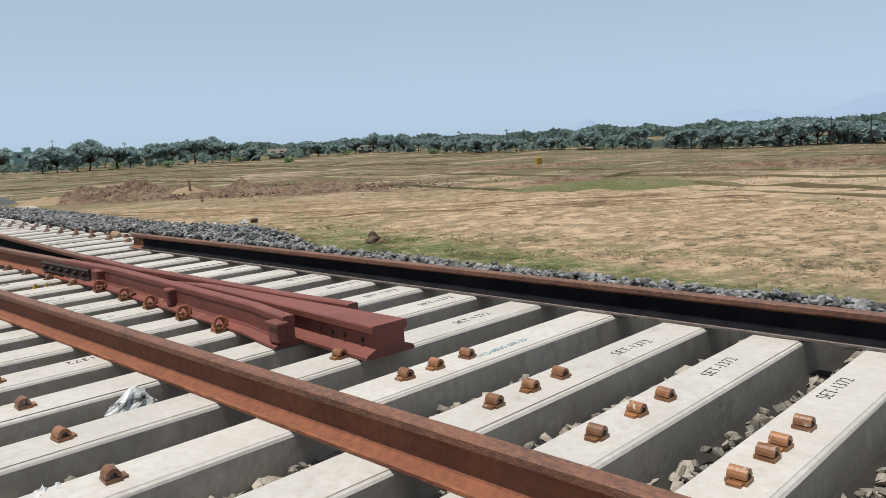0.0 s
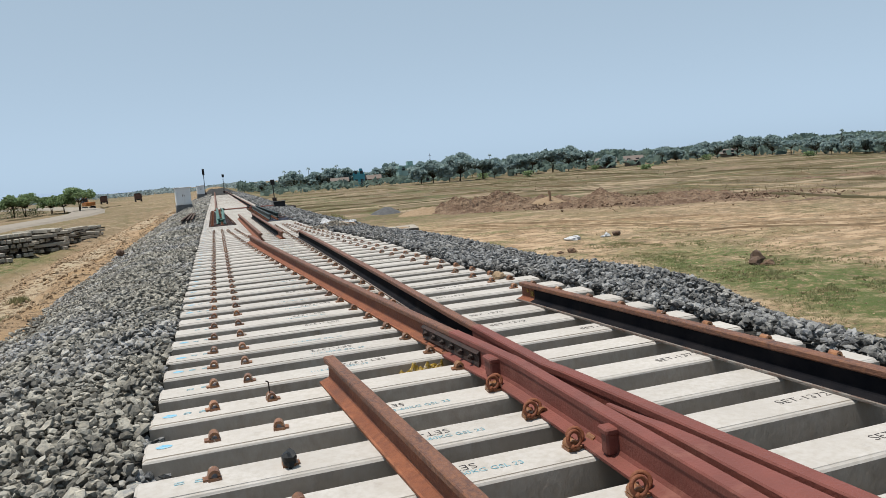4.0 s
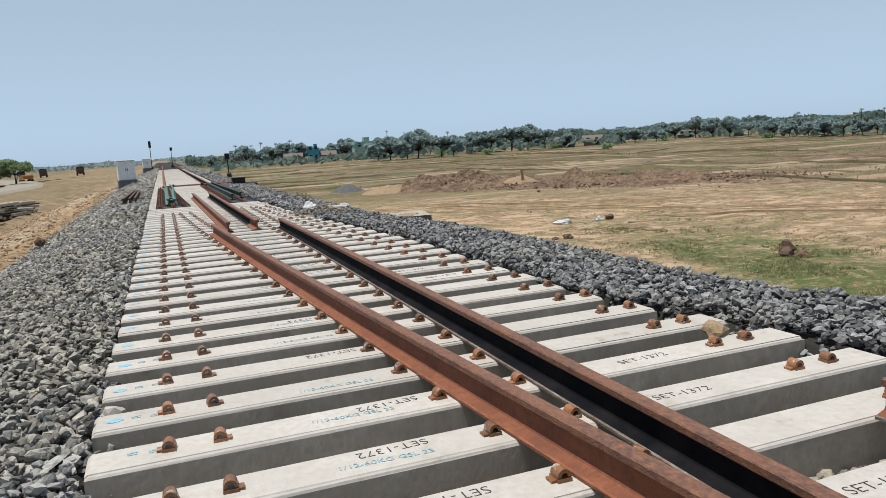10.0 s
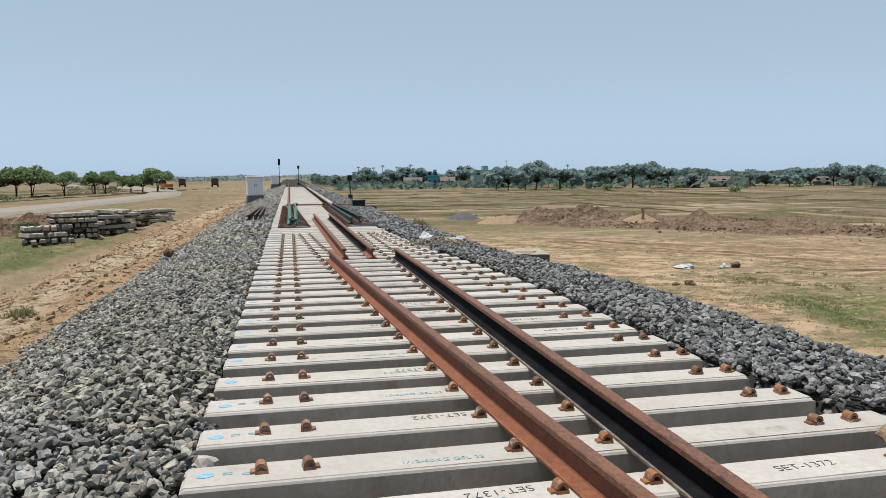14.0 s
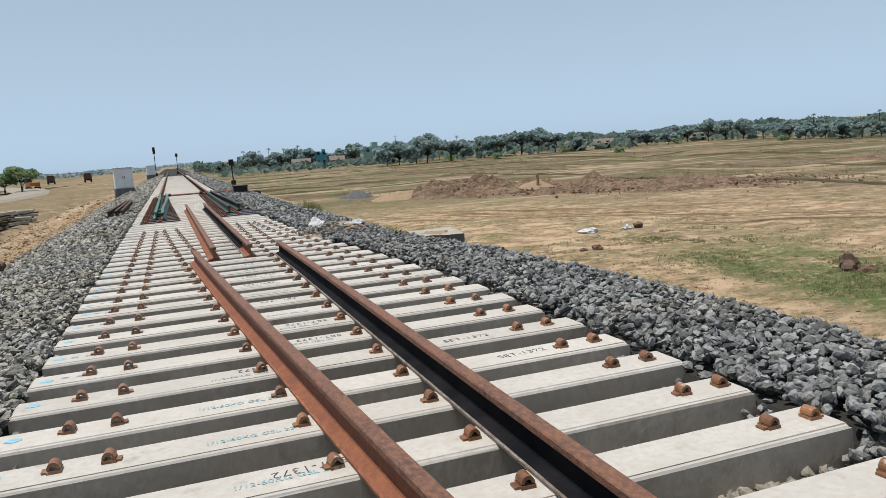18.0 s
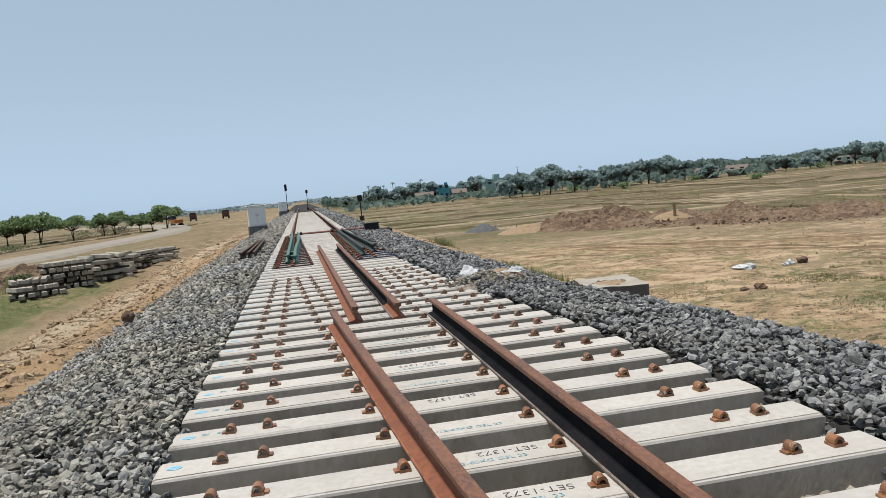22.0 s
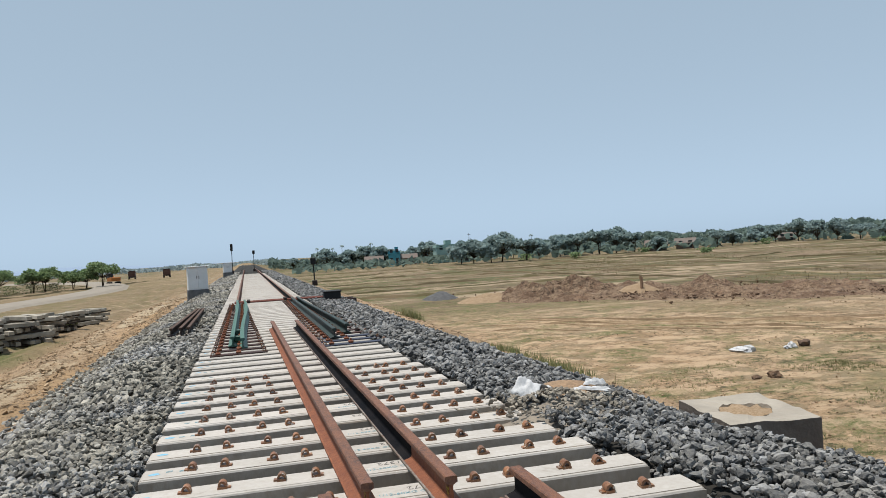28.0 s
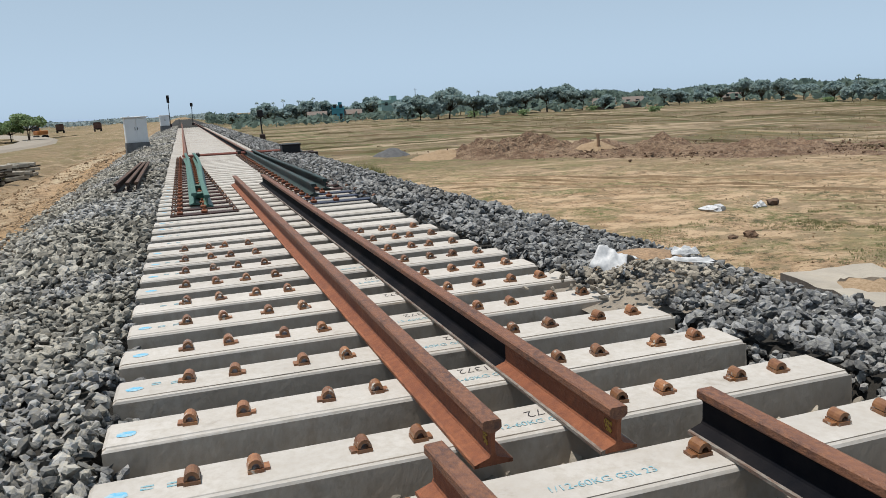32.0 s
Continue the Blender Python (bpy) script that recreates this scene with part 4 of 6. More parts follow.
# the shoulders spill into the ends of the cribs
for k in range(-24, 40):
    yc = (k + 0.5) * S
    for side in (-1, 1):
        n = 46
        d = nprng.random(n) ** 1.3 * (0.34 if side > 0 else 0.16)
        x = right_end(yc) - d + 0.04 if side > 0 else LEFT_END + d - 0.04
        y = nprng.uniform(yc - 0.15, yc + 0.15, n)
        ps.append(np.stack([x, y, -0.02 - 0.17 * d / 0.34 - nprng.uniform(0, 0.10, n)], 1))
        rs.append(nprng.uniform(0.018, 0.036, n))
stones("spilled_stones", "grey crushed stones spilling into the ends of the cribs", np.concatenate(ps), np.concatenate(rs), M_STONE)

# ---------- trees ----------
M_LEAF = material("dusty_leaves", (0.27, 0.38, 0.18), 0.8, mix=(0.35, 0.46, 0.23), scale=0.7, bump=0, per_island=0.35, spec=0.2, thin=0.4)
# haze of the distance is mixed into this leaf colour, paler and bluer
M_LEAF_FAR = material("haze_tinted_far_leaves", (0.38, 0.50, 0.50), 0.9, mix=(0.49, 0.61, 0.58), scale=0.3, bump=0, per_island=0.2, spec=0.1, thin=0.45)
M_BARK = material("grey_brown_bark", (0.11, 0.075, 0.05), 0.95, mix=(0.07, 0.05, 0.035), scale=3, bump=0.4, bump_scale=20)


def leaf_mesh(name, centres, size, rnd, mat):
    """Small leaf sprays: bent pairs of triangles at many turns."""
    vs, fs = [], []
    for c, s in zip(centres, size):
        a = Vector((rnd.gauss(0, 1), rnd.gauss(0, 1), rnd.gauss(0, 0.6))).normalized()
        b = a.cross(Vector((rnd.gauss(0, 1), rnd.gauss(0, 1), rnd.gauss(0, 1)))).normalized()
        n = len(vs)
        c = Vector(c)
        vs += [c - a * s, c + b * s * 0.55 + Vector((0, 0, -0.2 * s)), c + a * s * rnd.uniform(0.7, 1.1), c - b * s * rnd.uniform(0.4, 0.7)]
        fs += [(n, n + 1, n + 2), (n, n + 2, n + 3)]
    m = bpy.data.meshes.new(name)
    m.from_pydata([tuple(v) for v in vs], [], fs)
    m.materials.append(mat)
    return m


def make_tree(seed, h, spread, base, clumps, leaves, mat, label, flat=0.6, leaf=0.75):
    rnd = random.Random(seed)
    t = thing("tree", pose(0, -400, -60), label, "tree")
    bm = bmesh.new()
    top = Vector((rnd.uniform(-0.05, 0.05) * h, 0, base * h))
    rod(bm, (0, 0, -0.4), top, 0.028 * h, 0.018 * h, 8)
    tips = []
    if base in (0.38, 0.40, 0.36):
        # a second, leaning stem
        rod(bm, (0, 0, -0.4), top + Vector((0.10 * h, 0.03 * h, 0.06 * h)), 0.020 * h, 0.012 * h, 7)
    for i in range(clumps):
        a = 2 * math.pi * (i + rnd.uniform(-0.3, 0.3)) / clumps
        r = spread * math.sqrt(rnd.uniform(0.02, 1.0))
        z = base * h + (h - base * h) * (0.40 + 0.50 * rnd.random() ** 0.6) * math.sqrt(1 - 0.72 * (r / spread) ** 2)
        tip = Vector((math.cos(a) * r, math.sin(a) * r, z))
        midp = top.lerp(tip, 0.5) + Vector((0, 0, -0.03 * h))
        rod(bm, top, midp, 0.013 * h, 0.009 * h, 5)
        rod(bm, midp, tip, 0.009 * h, 0.003 * h, 5)
        tips.append(tip)
    part("trunk", bm, M_BARK, t)
    cs, ss = [], []
    for tip in tips:
        cr = spread * rnd.uniform(0.26, 0.46)
        for j in range(leaves // clumps):
            v = Vector((rnd.gauss(0, 1), rnd.gauss(0, 1), rnd.gauss(0, 1))).normalized() * cr * rnd.random() ** 0.35
            v.z *= flat
            cs.append(tip + v)
            ss.append(leaf * rnd.uniform(0.6, 1.3))
    cr = new("crown", leaf_mesh("crown", cs, ss, rnd, mat))
    cr.parent = t
    return t


def make_palm(seed, h):
    rnd = random.Random(seed)
    t = thing("palm_tree", pose(0, -400, -60), "tall slim far palm tree above the tree line", "palm tree")
    bm = bmesh.new()
    rod(bm, (0, 0, -0.3), (0.2, 0, h), 0.17, 0.12, 6)
    part("trunk", bm, M_BARK, t)
    bm = bmesh.new()
    for i in range(26):
        a = rnd.uniform(0, 2 * math.pi)
        up = rnd.uniform(-0.5, 0.9)
        p = Vector((0.2, 0, h))
        d = Vector((math.cos(a), math.sin(a), up)).normalized()
        side = Vector((-math.sin(a), math.cos(a), 0))
        q, r = p + d * 0.9, p + d * 1.5 + Vector((0, 0, -0.5))
        v = [bm.verts.new(w) for w in (p, q + side * 0.28, r, q - side * 0.28)]
        bm.faces.new(v)
    part("fronds", bm, M_LEAF_FAR, t)
    return t


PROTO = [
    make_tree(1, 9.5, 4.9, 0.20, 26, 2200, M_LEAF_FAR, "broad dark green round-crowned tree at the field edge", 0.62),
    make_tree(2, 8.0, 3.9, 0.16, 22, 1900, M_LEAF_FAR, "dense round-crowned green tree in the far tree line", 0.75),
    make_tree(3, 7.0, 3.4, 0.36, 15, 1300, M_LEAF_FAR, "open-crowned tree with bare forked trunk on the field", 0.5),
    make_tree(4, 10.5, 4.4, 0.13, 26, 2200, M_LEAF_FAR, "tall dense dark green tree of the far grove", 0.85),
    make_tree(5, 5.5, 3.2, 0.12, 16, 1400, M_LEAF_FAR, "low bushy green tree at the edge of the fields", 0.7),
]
NEAR_L = [
    make_tree(11, 8.4, 4.4, 0.40, 22, 2600, M_LEAF, "flat-topped green acacia tree with a bare trunk beside the road", 0.62, 0.36),
    make_tree(12, 7.2, 3.8, 0.38, 19, 2200, M_LEAF, "green acacia tree with spreading crown beside the road", 0.7, 0.42),
]
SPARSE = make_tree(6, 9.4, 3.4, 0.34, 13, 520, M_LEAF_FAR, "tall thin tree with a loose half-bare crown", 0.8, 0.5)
PALM = make_palm(21, 12.0)
used = set()


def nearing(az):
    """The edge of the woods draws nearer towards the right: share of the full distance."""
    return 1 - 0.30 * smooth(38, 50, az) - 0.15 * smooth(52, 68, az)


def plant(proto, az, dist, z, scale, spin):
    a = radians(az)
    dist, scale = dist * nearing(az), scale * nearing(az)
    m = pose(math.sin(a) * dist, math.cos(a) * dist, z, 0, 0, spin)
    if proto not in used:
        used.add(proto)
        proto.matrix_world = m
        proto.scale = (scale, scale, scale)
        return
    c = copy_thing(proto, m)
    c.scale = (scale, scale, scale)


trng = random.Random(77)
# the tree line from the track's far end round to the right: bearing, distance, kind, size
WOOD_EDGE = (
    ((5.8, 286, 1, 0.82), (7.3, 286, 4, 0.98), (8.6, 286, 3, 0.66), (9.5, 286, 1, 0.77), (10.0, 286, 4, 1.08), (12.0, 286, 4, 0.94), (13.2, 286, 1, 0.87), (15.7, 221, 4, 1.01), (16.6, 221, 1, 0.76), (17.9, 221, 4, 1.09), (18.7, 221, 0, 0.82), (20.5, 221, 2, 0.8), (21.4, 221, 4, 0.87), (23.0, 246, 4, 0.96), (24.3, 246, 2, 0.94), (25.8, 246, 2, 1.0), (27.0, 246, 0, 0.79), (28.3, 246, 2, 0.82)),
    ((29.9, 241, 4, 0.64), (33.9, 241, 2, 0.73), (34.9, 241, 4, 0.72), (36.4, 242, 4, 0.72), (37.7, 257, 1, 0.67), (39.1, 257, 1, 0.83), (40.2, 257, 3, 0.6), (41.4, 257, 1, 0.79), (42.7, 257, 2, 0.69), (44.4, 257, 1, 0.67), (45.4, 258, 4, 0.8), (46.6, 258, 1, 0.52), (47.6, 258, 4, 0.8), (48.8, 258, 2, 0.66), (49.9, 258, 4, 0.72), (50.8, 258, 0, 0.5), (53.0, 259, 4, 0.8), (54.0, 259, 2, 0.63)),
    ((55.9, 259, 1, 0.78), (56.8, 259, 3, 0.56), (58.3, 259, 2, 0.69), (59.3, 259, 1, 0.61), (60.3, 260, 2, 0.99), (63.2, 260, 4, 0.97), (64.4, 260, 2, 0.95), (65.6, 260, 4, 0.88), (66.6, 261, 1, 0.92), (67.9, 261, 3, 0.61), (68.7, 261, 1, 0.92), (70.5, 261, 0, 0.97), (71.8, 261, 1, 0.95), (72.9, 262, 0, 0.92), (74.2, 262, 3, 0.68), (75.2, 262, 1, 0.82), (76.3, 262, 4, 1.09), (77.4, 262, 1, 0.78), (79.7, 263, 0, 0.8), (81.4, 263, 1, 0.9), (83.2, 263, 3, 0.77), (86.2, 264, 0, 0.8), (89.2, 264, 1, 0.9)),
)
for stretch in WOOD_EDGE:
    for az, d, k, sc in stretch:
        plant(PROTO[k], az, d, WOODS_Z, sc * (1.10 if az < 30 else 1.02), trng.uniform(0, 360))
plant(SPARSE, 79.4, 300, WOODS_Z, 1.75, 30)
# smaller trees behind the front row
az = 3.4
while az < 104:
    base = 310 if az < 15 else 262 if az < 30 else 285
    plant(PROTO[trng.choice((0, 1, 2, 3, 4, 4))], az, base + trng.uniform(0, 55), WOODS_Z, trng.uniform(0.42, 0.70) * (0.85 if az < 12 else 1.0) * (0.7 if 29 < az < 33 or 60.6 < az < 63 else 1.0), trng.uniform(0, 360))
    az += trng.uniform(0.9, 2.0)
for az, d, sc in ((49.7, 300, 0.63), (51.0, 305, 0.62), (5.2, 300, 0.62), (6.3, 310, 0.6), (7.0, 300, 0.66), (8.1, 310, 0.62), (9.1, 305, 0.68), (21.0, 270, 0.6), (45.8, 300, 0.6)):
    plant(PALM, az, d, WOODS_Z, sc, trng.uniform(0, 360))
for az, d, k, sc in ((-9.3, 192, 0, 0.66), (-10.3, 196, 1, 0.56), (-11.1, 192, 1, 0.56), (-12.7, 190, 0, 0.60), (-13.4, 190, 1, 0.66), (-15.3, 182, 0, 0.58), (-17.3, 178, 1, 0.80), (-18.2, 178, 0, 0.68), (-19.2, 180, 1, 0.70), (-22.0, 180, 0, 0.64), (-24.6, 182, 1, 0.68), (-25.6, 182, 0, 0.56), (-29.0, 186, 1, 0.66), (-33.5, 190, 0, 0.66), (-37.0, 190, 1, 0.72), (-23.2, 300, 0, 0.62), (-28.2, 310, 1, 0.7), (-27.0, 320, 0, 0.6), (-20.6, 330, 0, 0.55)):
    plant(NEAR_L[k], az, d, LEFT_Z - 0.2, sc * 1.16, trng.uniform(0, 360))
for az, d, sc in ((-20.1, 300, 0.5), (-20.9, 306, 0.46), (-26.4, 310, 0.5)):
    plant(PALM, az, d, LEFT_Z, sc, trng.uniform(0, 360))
# the woods' blue cast is distance haze put into the colour
M_WOODS = material("haze_tinted_far_woods", (0.20, 0.28, 0.25), 0.9, mix=(0.25, 0.33, 0.28), scale=0.05, bump=0, per_island=0.15, spec=0.1, thin=0.45)
# distant woods, too far to tell single trees
cs, ss = [], []
for i in range(60000):
    a = radians(trng.uniform(-55, 108))
    d = trng.uniform(330, 430) if a > 0.03 else trng.uniform(620, 900)
    hmax = (4.4 + 2.6 * noise.noise((a * 22, 0, 0)) + 1.6 * noise.noise((a * 75, 4, 0))) * (1.0 if a > 0.16 else 0.8)
    if i % 14 == 0 and a > 0.06:
        near_f = nearing(math.degrees(a))
        d, hmax = near_f * (trng.uniform(262, 300) - (30 if a < 0.6 else 0)), 0.42 * hmax * near_f
    cs.append((math.sin(a) * d, math.cos(a) * d, WOODS_Z + max(0.4, hmax) * trng.random() ** 0.5))
    ss.append(trng.uniform(0.8, 1.8))
near = [i for i, c in enumerate(cs) if math.hypot(c[0], c[1]) < 600]
# farther woods: more haze painted into the colour, so paler still
M_HAZEWOODS = material("haze_tinted_horizon_woods", (0.42, 0.52, 0.54), 0.9, mix=(0.48, 0.57, 0.58), scale=0.03, bump=0, per_island=0.12, spec=0.1, thin=0.45)
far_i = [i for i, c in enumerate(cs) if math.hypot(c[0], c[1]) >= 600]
tagged(new("horizon_woods", leaf_mesh("horizon_woods", [cs[i] for i in far_i], [ss[i] * 1.3 for i in far_i], trng, M_HAZEWOODS)), "pale blue-green haze-tinted woods on the horizon", "woods", kind="stuff")
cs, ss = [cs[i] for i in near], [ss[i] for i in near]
tagged(new("far_woods", leaf_mesh("far_woods", cs, ss, trng, M_WOODS)), "haze-tinted green far woods along the horizon", "woods", kind="stuff")

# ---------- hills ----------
# pale blue base colour carries the haze in front of the hills
M_HILL = material("haze_tinted_hills", (0.37, 0.47, 0.63), 1.0, mix=(0.35, 0.45, 0.60), scale=0.002, bump=0, spec=0.0)


def hill(name, az0, az1, dist, peaks, label):
    vs, fs, n = [], [], 70
    for i in range(n + 1):
        az = az0 + (az1 - az0) * i / n
        a = radians(az)
        el = sum(e * math.exp(-((az - p) / w) ** 2) for p, e, w in peaks) * (1 + 0.10 * noise.noise((az * 1.3, 0, 0))) * smooth(az0, az0 + 2, az) * smooth(az1, az1 - 2, az)
        hz = max(0.0, math.tan(radians(el)) * dist)
        vs += [(math.sin(a) * dist, math.cos(a) * dist, -6), (math.sin(a) * dist * 1.04, math.cos(a) * dist * 1.04, hz), (math.sin(a) * dist * 1.12, math.cos(a) * dist * 1.12, -6)]
    for i in range(n):
        for j in (0, 1):
            fs.append((3 * i + j, 3 * i + 3 + j, 3 * i + 4 + j, 3 * i + 1 + j))
    m = bpy.data.meshes.new(name)
    m.from_pydata(vs, [], fs)
    m.shade_smooth()
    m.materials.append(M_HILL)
    tagged(new(name, m), label, "hills", kind="structure")


hill("backdrop_hill", 51, 56.5, 3700, [(53.7, 0.85, 0.8)], "small haze-tinted blue cone-shaped hill on the horizon")
hill("backdrop_range", 57, 110, 3900, [(64.5, 0.95, 2.4), (72.5, 1.35, 3.4), (78, 1.35, 4.0), (88, 1.8, 6), (99, 1.4, 6)], "long haze-tinted blue range of hills on the horizon")
hill("backdrop_range", -60, 2, 3900, [(-33, 0.7, 6), (-47, 0.8, 5), (-12, 0.35, 5)], "faint haze-tinted hills far off beyond the plain")

# ---------- buildings ----------
M_MINT = material("mint_plaster", (0.42, 0.60, 0.55), 0.9, mix=(0.36, 0.52, 0.48), scale=0.6, bump=0.05)
M_BLUEWALL = material("turquoise_plaster", (0.13, 0.45, 0.55), 0.9, mix=(0.10, 0.38, 0.48), scale=0.6, bump=0.05)
M_MUD = material("mud_brick_wall", (0.28, 0.22, 0.18), 0.95, mix=(0.22, 0.17, 0.14), scale=0.8, bump=0.2)
M_ROOFTILE = material("old_roof", (0.24, 0.18, 0.155), 0.95, mix=(0.24, 0.21, 0.19), scale=0.7, bump=0.2)
M_WINDOW = material("dark_window", (0.03, 0.035, 0.04), 0.3, bump=0)


def house(az, dist, w, d, h, storeys, wall_mat, roof, label, spin=0.0):
    a = radians(az)
    t = thing("house", pose(math.sin(a) * dist, math.cos(a) * dist, WOODS_Z, 0, 0, -az + spin), label, "house")
    bm = bmesh.new(); box(bm, -w / 2, w / 2, -d / 2, d / 2, -0.3, h); part("wall", bm, wall_mat, t)
    if roof == "flat":
        bm = bmesh.new(); box(bm, -w / 2 - 0.3, w / 2 + 0.3, -d / 2 - 0.3, d / 2 + 0.3, h, h + 0.25); part("roof", bm, wall_mat, t)
        bm = bmesh.new(); box(bm, -w / 2, -w / 2 + 0.2, -d / 2, d / 2, h + 0.25, h + 1.0); box(bm, -w / 2 + 0.2, w / 2, -d / 2, -d / 2 + 0.2, h + 0.25, h + 1.0); part("parapet", bm, wall_mat, t)
        bm = bmesh.new(); box(bm, w * 0.05, w * 0.35, -d * 0.2, d * 0.3, h + 0.25, h + 2.4); part("stair_head", bm, wall_mat, t)
    else:
        bm = bmesh.new()
        o = 0.5
        v = [bm.verts.new(p) for p in ((-w / 2 - o, -d / 2 - o, h - 0.2), (w / 2 + o, -d / 2 - o, h - 0.2), (w / 2 + o, 0, h + 1.3), (-w / 2 - o, 0, h + 1.3), (-w / 2 - o, d / 2 + o, h - 0.2), (w / 2 + o, d / 2 + o, h - 0.2), (-w / 2 - o, 0, h + 1.15), (w / 2 + o, 0, h + 1.15))]
        for f in ((0, 1, 2, 3), (3, 2, 5, 4), (0, 6, 7, 1), (6, 4, 5, 7), (0, 3, 6), (3, 4, 6), (1, 7, 2), (2, 7, 5)):
            bm.faces.new([v[i] for i in f])
        bmesh.ops.recalc_face_normals(bm, faces=bm.faces)
        part("roof", bm, M_ROOFTILE, t)
    for s in range(storeys):
        for i in range(max(2, int(w / 3))):
            x = -w / 2 + (i + 0.5) * w / max(2, int(w / 3))
            bm = bmesh.new()
            door = s == 0 and i == 1
            box(bm, x - 0.55, x + 0.55, -d / 2 - 0.06, -d / 2 + 0.1, (0 if door else 1.0) + s * 3.1, 2.2 + s * 3.1, 0.03)
            part("door" if door else "window", bm, M_WINDOW, t)


house(14.5, 266, 6.5, 7, 4.8, 2, M_MINT, "flat", "two-storey mint green house with a flat roof among trees", 10)
house(15.9, 250, 4.0, 5, 2.6, 1, M_MINT, "flat", "single-storey mint green house beside the larger one")
house(10.8, 280, 4.2, 6, 3.7, 2, M_BLUEWALL, "flat", "turquoise two-storey house half hidden by trees")
house(9.3, 280, 6, 5, 2.0, 1, M_MUD, "gable", "low mud-walled hut with an old tiled roof")
house(11.6, 280, 8, 5, 2.1, 1, M_MUD, "gable", "low mud-walled hut with an old tiled roof")
house(29.8, 245, 6, 5, 1.7, 1, M_MUD, "gable", "brown low hut with a pale roof at the field edge")
house(31.8, 250, 5.5, 5, 1.7, 1, M_MUD, "gable", "brown low hut with a pale roof at the field edge")
house(38.4, 270, 5, 4, 1.3, 1, M_MUD, "gable", "long low brick shed with a dark roof on the field")
for az, d, h in ((73.8, 140, 4.6), (76.2, 140, 4.2), (16.4, 262, 9.2)):
    a = radians(az)
    pole = thing("utility_pole", pose(math.sin(a) * d, math.cos(a) * d, WOODS_Z), "thin dark utility pole standing by the tree line", "pole")
    bm = bmesh.new(); rod(bm, (0, 0, -0.3), (0, 0, h), 0.11, 0.07, 8); part("post", bm, M_DARKIRON, pole)
    bm = bmesh.new(); box(bm, -0.5, 0.5, -0.05, 0.05, h - 0.6, h - 0.5); part("cross_arm", bm, M_DARKIRON, pole)

# ---------- road on the plain ----------
M_ROAD = material("pale_dust_road", (0.42, 0.37, 0.31), 0.95, mix=(0.36, 0.31, 0.25), scale=0.4, bump=0.3, bump_scale=8)
line = [(-37, -60), (-36.5, 0), (-35.5, 45), (-34.5, 62), (-33, 80), (-31, 98), (-28.5, 122), (-26.5, 145), (-26.5, 165), (-30, 195), (-40, 240), (-60, 300), (-100, 380)]
bm = bmesh.new()
rings = []
for i, (x, y) in enumerate(line):
    p0, p1 = Vector(line[max(0, i - 1)]), Vector(line[min(len(line) - 1, i + 1)])
    s = (p1 - p0).normalized()
    nrm = Vector((s.y, -s.x))
    rings.append([bm.verts.new((x + nrm.x * o, y + nrm.y * o, LEFT_Z + z)) for o, z in ((-5.6, -0.7), (-3.1, 0.38), (0, 0.46), (3.1, 0.38), (5.4, -0.7))])
for r0, r1 in zip(rings, rings[1:]):
    for i in range(4):
        bm.faces.new((r0[i], r0[i + 1], r1[i + 1], r1[i]))
bmesh.ops.recalc_face_normals(bm, faces=bm.faces)
tagged(part("road", bm, M_ROAD), "pale unpaved dusty road on a low bank", "road", kind="structure")

# ---------- earth heaps on the plain ----------
M_CLOD = material("dry_clod", (0.56, 0.405, 0.255), 0.95, mix=(0.36, 0.25, 0.155), scale=2, bump=0.4, bump_scale=20, per_island=0.3)
# the clay's dark fine tone paints in shade between the clods
M_CLAY = material("turned_clay", (0.24, 0.150, 0.098), 0.95, mix=(0.41, 0.285, 0.19), scale=1.0, fine=(0.085, 0.052, 0.034), bump=1.0, bump_scale=1.9, depth=0.45, third=(0.28, 0.15, 0.09), third_scale=0.3, third_spread=(0.58, 0.72), spread=(0.42, 0.58))
M_GREYHEAP = material("grey_gravel_heap", (0.17, 0.17, 0.175), 0.95, mix=(0.12, 0.12, 0.125), scale=3, bump=0.6, bump_scale=20)


def heap(x, y, z, rx, ry, h, mat, label, seed, spin=0, rough=0.35):
    n = 60 if rx > 2 else 26
    vs, fs = [], []
    for j in range(n + 1):
        for i in range(n + 1):
            u, v = 2 * i / n - 1, 2 * j / n - 1
            r = math.hypot(u, v)
            f = 0.25 * max(0.0, 1 - r) + 0.75 * max(0.0, 1 - r * r) ** 1.3
            q = (u * rx * 0.8 + seed * 7.1, v * ry * 0.8, seed)
            f2 = f * (1 + rough * 1.1 * noise.noise(q)) + rough * 0.22 * f ** 0.4 * noise.noise((q[0] * 2.7, q[1] * 2.7, 3)) + rough * 0.75 * f ** 0.3 * (0.35 - abs(noise.noise((q[0] * 2.2, q[1] * 2.2, 9))))
            vs.append((u * rx, v * ry, h * f2 * 0.78 - 0.12))
    for j in range(n):
        for i in range(n):
            fs.append((j * (n + 1) + i, j * (n + 1) + i + 1, (j + 1) * (n + 1) + i + 1, (j + 1) * (n + 1) + i))
    m = bpy.data.meshes.new("earth_mound")
    m.from_pydata(vs, [], fs)
    m.materials.append(mat)
    ob = tagged(new("earth_mound", m), label, "earth heap")
    ob.matrix_world = pose(x, y, z, 0, 0, spin)


heap(18.8, 77.6, FIELD_Z, 2.1, 1.8, 1.10, M_GREYHEAP, "small dark grey gravel heap on the plain", 1, rough=0.15)
heap(21.5, 69.9, FIELD_Z, 3.5, 2.9, 1.05, M_SAND, "pale sand heap beside turned clay", 2, 10)
heap(25.6, 69.4, FIELD_Z, 5.1, 4.0, 1.59, M_CLAY, "rough heap of turned brown clay", 3, 30, 0.6)
